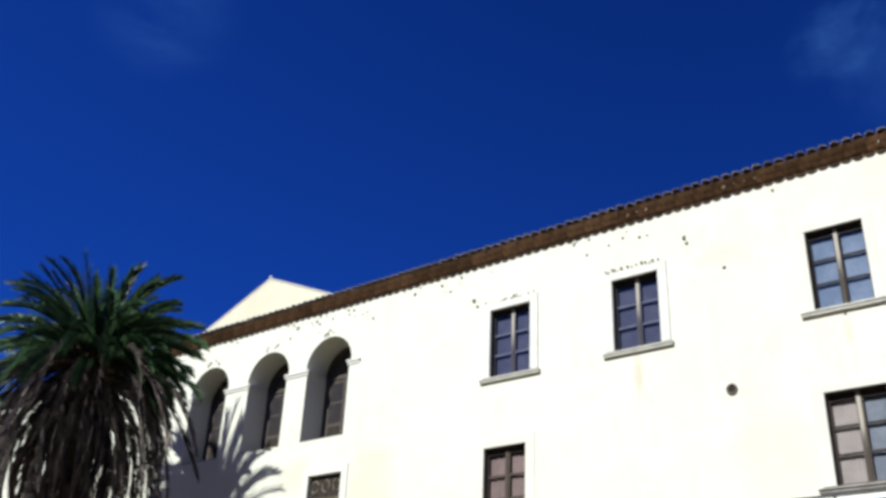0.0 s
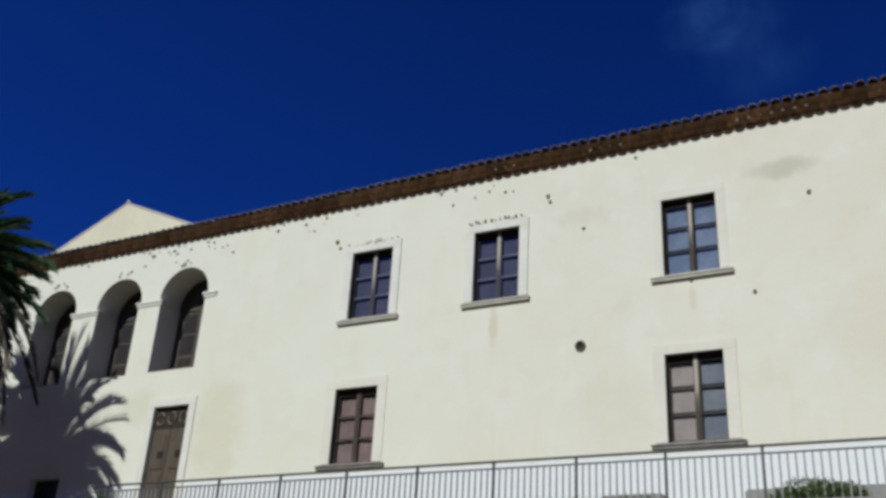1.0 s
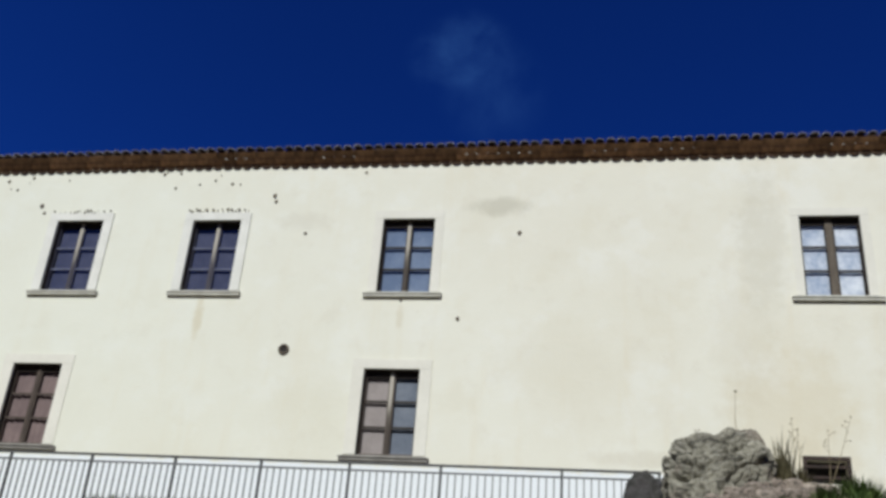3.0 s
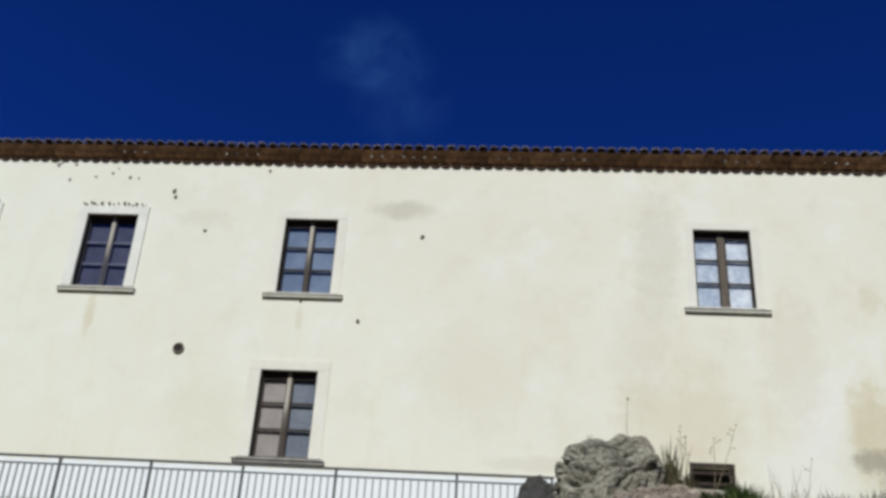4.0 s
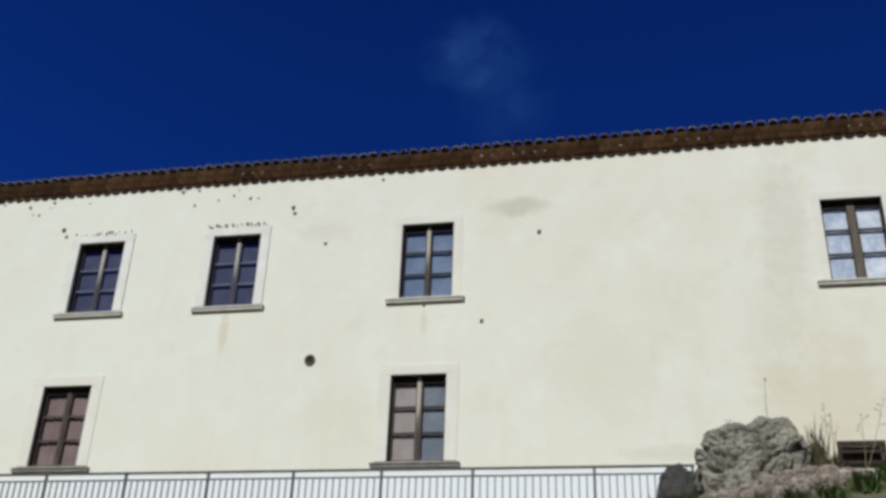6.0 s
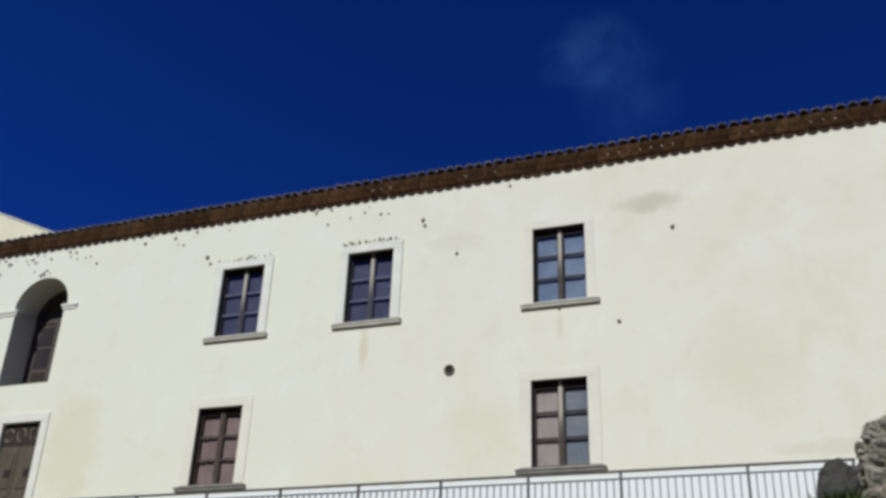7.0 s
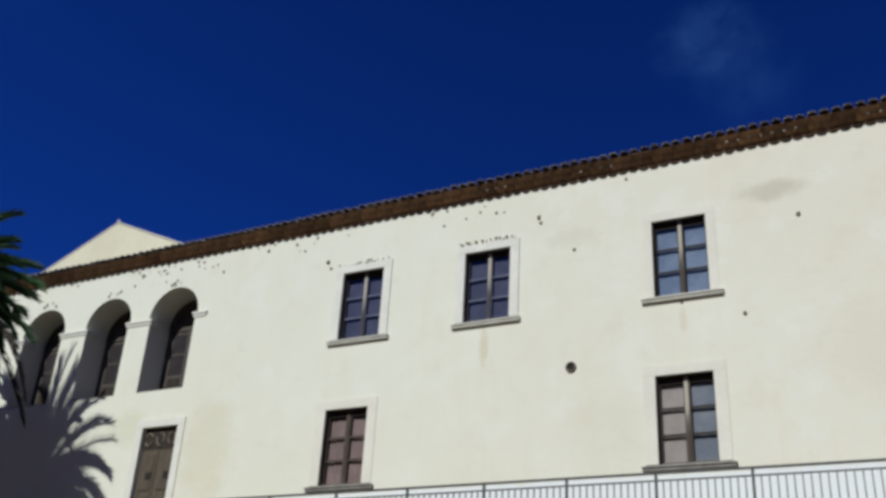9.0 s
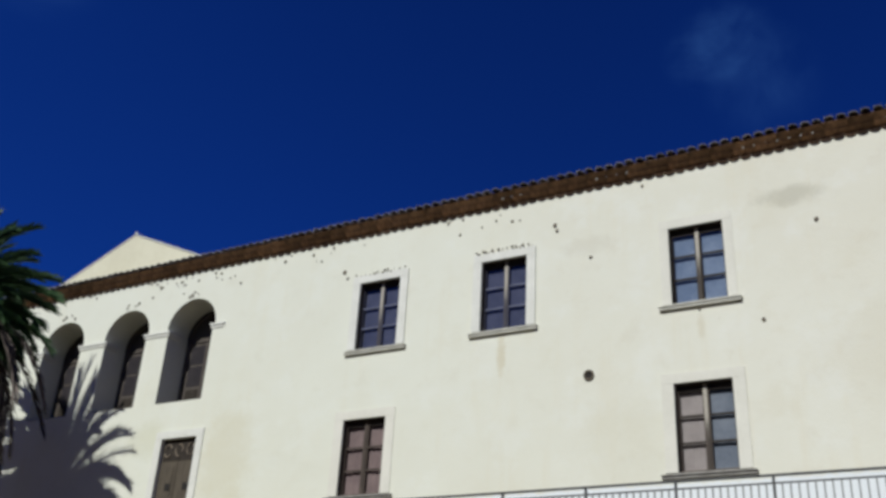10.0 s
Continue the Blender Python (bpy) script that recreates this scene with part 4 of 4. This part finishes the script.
# ---- the palm ----
def frond_mesh(name, material, length, bend, leaf, count, seed, spread, width):
    """A feather leaf along +x from the origin; bend: downward turn (radians) by thirds of its length."""
    rng = random.Random(seed)
    bm = bmesh.new()
    pts, p, ang, steps = [], Vector((0, 0, 0)), 0.0, 24
    for i in range(steps + 1):
        pts.append(p.copy())
        ang -= bend[min(2, 3 * i // steps)] / (steps / 3)
        p = p + Vector((math.cos(ang), 0, math.sin(ang))) * (length / steps)
    prev = None
    for i, q in enumerate(pts):
        r = 0.05 * (1 - i / steps) + 0.007
        ring = [bm.verts.new(q + Vector((0, r * math.cos(a), r * math.sin(a)))) for a in (0.5, 2.6, 4.7)]
        if prev:
            for k in range(3):
                bm.faces.new((prev[k], prev[(k + 1) % 3], ring[(k + 1) % 3], ring[k]))
        prev = ring
    for i in range(count):
        u = 0.10 + 0.90 * (i + rng.uniform(-0.3, 0.3)) / count
        k = min(int(u * steps), steps - 1)
        q = pts[k].lerp(pts[k + 1], u * steps - k)
        tang = (pts[k + 1] - pts[k]).normalized()
        up = tang.cross(Vector((0, 1, 0)))
        ll = leaf * (0.5 + 0.5 * math.sin(math.pi * min(1, 0.2 + u * 0.75))) * rng.uniform(0.8, 1.1)
        for s in (-1, 1):
            way = (tang * (0.75 + 0.4 * u + rng.uniform(-0.15, 0.15)) + Vector((0, s, 0)) * spread * rng.uniform(0.6, 1.1) + up * rng.uniform(-0.1, 0.5)).normalized()
            sag = Vector((0, 0, -0.18 * ll))
            w = tang.lerp(up * s, 0.4) * width
            a, b = q + way * ll * 0.5 + sag * 0.2, q + way * ll + sag
            v = [bm.verts.new(c) for c in (q - w, q + w, a + w * 1.2, a - w * 1.2, b)]
            bm.faces.new((v[0], v[1], v[2], v[3]))
            bm.faces.new((v[3], v[2], v[4]))
    me = bpy.data.meshes.new(name)
    bm.to_mesh(me)
    bm.free()
    me.materials.append(material)
    return me


def palm(at, heart):
    t = thing("palm_tree", "tall date palm with green fronds and shaggy dead skirt", "palm tree", at)
    bm = bmesh.new()
    prev = None
    for i in range(60):
        z = heart * i / 59
        r = 0.40 + 0.10 * (i % 3 == 0) + 0.35 * max(0, (z - heart + 3.2) / 3.2)
        ring = [bm.verts.new((r * math.cos(a * math.pi / 9 + (i % 2) * 0.17), r * math.sin(a * math.pi / 9 + (i % 2) * 0.17), z)) for a in range(18)]
        if prev:
            for k in range(18):
                bm.faces.new((prev[k], prev[(k + 1) % 18], ring[(k + 1) % 18], ring[k]))
        prev = ring
    bm.faces.new(prev)
    part("trunk", bm, BARK, t)
    rng = random.Random(21)
    green = [frond_mesh("frond", FROND, 2.68, b, 0.56, 84, i, 0.45, 0.034) for i, b in enumerate(((0.05, 0.15, 0.3), (0.1, 0.28, 0.45), (0.15, 0.38, 0.5), (0.2, 0.42, 0.5)))]
    dry = [frond_mesh("dead_frond", DEAD_FROND, 4.3, b, 0.50, 60, 40 + i, 0.16, 0.03) for i, b in enumerate(((0.6, 0.45, 0.15), (0.8, 0.4, 0.1), (0.45, 0.6, 0.3)))]

    def hang(me, name, az, el, scale, z, roll):
        ob = new(name, me)
        ob.parent = t
        turn = Matrix.Rotation(az, 4, 'Z') @ Matrix.Rotation(-el, 4, 'Y') @ Matrix.Rotation(roll, 4, 'X')
        out = Vector((math.cos(az), math.sin(az), 0)) * 0.3
        ob.matrix_basis = Matrix.Translation(out + Vector((0, 0, z))) @ turn @ Matrix.Scale(scale, 4)

    golden = math.pi * (3 - math.sqrt(5))
    n = 132
    for i in range(n):
        u = i / n
        el = radians(80 - 84 * u ** 0.75 + rng.uniform(-7, 7))
        k = 0 if u < 0.12 else (1 if u < 0.3 else (2 if u < 0.6 else 3))
        hang(green[k], "frond", i * golden + rng.uniform(-0.12, 0.12), el, rng.uniform(0.88, 1.06) * (1.0 if u > 0.15 else 0.88), heart - 0.6 * u, rng.uniform(-0.35, 0.35))
    n = 165
    for i in range(n):
        u = i / n
        el = radians(5 - 67 * u + rng.uniform(-10, 10))
        hang(dry[i % 3], "dead_frond", 0.4 + i * golden + rng.uniform(-0.2, 0.2), el, rng.uniform(0.8, 1.08), heart - 0.3 - 1.6 * u, rng.uniform(-0.3, 0.3))


palm((-22.80, 14.3, 0.0), 11.42)


# ---- weeds on the bank ----
def tuft(name, x, y, z, blades, height, spread, material, label, seed, width=0.012, kind="stuff"):
    rng = random.Random(seed)
    bm = bmesh.new()
    for _ in range(blades):
        a, s = rng.uniform(0, 2 * math.pi), rng.random() ** 0.7
        base = Vector((rng.gauss(0, 0.25) * spread, rng.gauss(0, 0.2) * spread, -0.05))
        lean = Vector((math.cos(a), math.sin(a), 0)) * spread * s
        h = height * rng.uniform(0.45, 1.0)
        side = Vector((-math.sin(a), math.cos(a), 0)) * width
        m, tip = base + lean * 0.35 + Vector((0, 0, h * 0.6)), base + lean + Vector((0, 0, h))
        v = [bm.verts.new(c) for c in (base - side, base + side, m + side * 0.8, m - side * 0.8, tip)]
        bm.faces.new((v[0], v[1], v[2], v[3]))
        bm.faces.new((v[3], v[2], v[4]))
    ob = part(name, bm, material)
    ob.location = (x, y, z)
    tagged(ob, label, "weeds", kind=kind)


def stalk(x, y, z, tip, heads, seed):
    """A thin dry stem with a few seed heads; tip: offset of its top."""
    rng = random.Random(seed)
    bm = bmesh.new()
    base, top = Vector((0, 0, -0.05)), Vector(tip)
    mid = base.lerp(top, 0.55) + Vector((rng.uniform(-0.03, 0.03), 0, 0))
    rod(bm, base, mid, 0.006, 5)
    rod(bm, mid, top, 0.005, 5, 0.003)
    for i in range(heads):
        q = mid.lerp(top, 0.3 + 0.7 * (i + 1) / heads)
        e = q + Vector((rng.uniform(-0.12, 0.12), rng.uniform(-0.05, 0.05), rng.uniform(0.02, 0.1))) * (i < heads - 1)
        if i < heads - 1:
            rod(bm, q, e, 0.004, 4)
        bmesh.ops.create_icosphere(bm, subdivisions=1, radius=0.026 if heads == 1 else 0.016, matrix=Matrix.Translation(e))
    ob = part("dry_stalk", bm, STRAW)
    ob.location = (x, y, z)
    tagged(ob, "thin dry weed stalk with small seed heads", "weeds", "dry stalks on the bank")


def bank_weeds():
    for i, (x, y, h) in enumerate(((0.75, 15.7, 0.6), (1.0, 15.35, 0.5), (1.35, 15.4, 0.42), (1.7, 15.3, 0.40), (2.2, 15.35, 0.36), (2.75, 15.5, 0.34), (3.3, 15.8, 0.36),
                                   (3.75, 16.1, 0.36), (4.1, 16.5, 0.44), (4.35, 16.9, 0.40), (4.8, 16.4, 0.26), (5.4, 16.5, 0.30), (6.0, 16.5, 0.26), (6.5, 16.6, 0.36), (6.9, 16.7, 0.42), (7.4, 16.6, 0.38), (8.0, 16.6, 0.36))):
        tuft("green_weeds", x, y, bank_height(x, y), 240, h + (0.22 if x > 5.5 else 0.04), 0.36, GRASS, "low green weeds growing on the earth bank", 60 + i)
    for i, (x, h) in enumerate(((4.25, 0.42), (4.6, 0.3), (5.6, 0.46), (5.85, 0.4), (6.3, 0.5), (6.65, 0.56), (6.95, 0.64), (7.3, 0.5), (7.7, 0.5), (8.4, 0.5))):
        tuft("brown_scrub", x, 17.2, bank_height(x, 17.2), 130, h + 0.30, 0.26, SCRUB, "brown scrubby weeds along the foot of the wall", 80 + i)
    for i, (x, h) in enumerate(((4.85, 0.42), (5.05, 0.5), (5.3, 0.40), (5.5, 0.46), (6.05, 0.36))):
        tuft("dry_grass", x, 17.35, bank_height(x, 17.35), 60, h + 0.26, 0.18, PALE_GRASS, "bleached dry grass at the foot of the wall", 110 + i, 0.014)
    for i, (x, y, z, h) in enumerate(((0.3, 14.95, 4.6, 0.42), (0.45, 14.9, 4.6, 0.5), (0.65, 14.88, 4.6, 0.5))):
        tuft("green_weeds", x, y, z, 240, h, 0.32, GRASS, "low green weeds growing round the foot of the rocks", 150 + i)
    for i in range(13):
        tuft("green_weeds", -8.6 + 0.34 * i, 15.75, TERRACE, 260, 0.46, 0.30, GRASS, "green weeds growing on the terrace behind the railing", 120 + i)
    tuft("spiky_plant", 2.92, 17.3, 5.75, 64, 1.18, 0.34, SCRUB, "spiky brown plant growing behind the boulder", 90, 0.016)
    tuft("spiky_plant", 2.90, 17.25, 5.75, 190, 0.72, 0.24, SCRUB, "dense low brown plant beside the boulder", 94, 0.024)
    tuft("spiky_plant", 3.22, 17.3, 5.80, 80, 0.52, 0.22, SCRUB, "low spiky brown plant beside the cellar opening", 91, 0.02)
    tuft("dry_reeds", 5.02, 17.7, bank_height(5.02, 17.7), 34, 1.36, 0.52, PALE_STALK, "spray of thin dry reeds before the wall", 92, 0.008)
    tuft("dry_reeds", 5.45, 17.7, bank_height(5.45, 17.7), 14, 1.0, 0.36, PALE_STALK, "low spray of thin dry reeds before the wall", 93, 0.008)
    stalk(2.13, 16.7, 6.35, (0.02, 0, 0.98), 1, 1)
    stalk(1.5, 16.7, 6.2, (-0.05, 0, 0.42), 2, 5)
    for i, (x, y, tip, heads) in enumerate(((3.12, 17.5, (0.06, 0, 1.66), 5), (3.3, 17.5, (-0.04, 0, 1.45), 4), (3.66, 17.55, (0.12, 0, 1.48), 5), (3.52, 17.5, (0.66, 0, 1.72), 5),
                                            (7.38, 17.8, (0.16, 0, 2.62), 13), (7.44, 17.8, (-0.06, 0, 2.0), 9), (7.25, 17.75, (-0.1, 0, 1.6), 6), (7.62, 17.8, (0.1, 0, 1.7), 7), (5.3, 17.7, (0.22, 0, 1.35), 2))):
        stalk(x, y, bank_height(x, y), tip, heads, 20 + i)


bank_weeds()


# ---- thin clouds far off ----
def cloud(az, el, half, dense, bright, scale, stretch=(1, 1, 1), seed=0.0, dist=900.0):
    """A faint veil of cloud on a far sheet; az to the left of +y and el in degrees."""
    k = Nodes("cloud_veil")
    k.n.remove(k.bsdf)
    x, y, z = k.xyz()
    r = k.math('ADD', k.math('MULTIPLY', x, x), k.math('MULTIPLY', y, y))
    fall = k.math('POWER', k.ramp(r, 0.0, 1.0, 1.0, 0.0), 1.8)
    puff = k.ramp(k.noise(scale, 5, 0.55, stretch, 0.2, (seed, seed, 0)), 0.25, 0.8)
    clear, glow, mixer = k.n.new("ShaderNodeBsdfTransparent"), k.n.new("ShaderNodeEmission"), k.n.new("ShaderNodeMixShader")
    glow.inputs[0].default_value, glow.inputs[1].default_value = (0.10, 0.32, 0.9, 1), bright
    k.put(mixer.inputs[0], k.math('MULTIPLY', k.math('MULTIPLY', fall, puff), dense))
    k.l.new(clear.outputs[0], mixer.inputs[1])
    k.l.new(glow.outputs[0], mixer.inputs[2])
    k.l.new(mixer.outputs[0], k.n["Material Output"].inputs[0])
    a, e = radians(az), radians(el)
    way = Vector((-math.sin(a) * math.cos(e), math.cos(a) * math.cos(e), math.sin(e)))
    bm = bmesh.new()
    bmesh.ops.create_grid(bm, x_segments=1, y_segments=1, size=1.0)
    ob = part("backdrop_cloud", bm, k.mat)
    ob.matrix_basis = look(way * dist, EYE) @ Matrix.Scale(half, 4)
    tagged(ob, "faint wisp of white cloud in the blue sky", "cloud", kind="structure")


cloud(9.7, 37.9, 50, 0.18, 0.5, 1.6, (1.0, 1.0, 1), 3.0)
cloud(7.9, 35.8, 62, 0.13, 0.5, 1.4, (1.2, 0.8, 1), 6.0)
cloud(11.6, 37.6, 44, 0.12, 0.5, 1.8, (0.8, 1.2, 1), 9.0)
cloud(58.5, 39.3, 80, 0.15, 0.5, 1.2, (0.6, 1.6, 1), 8.0)
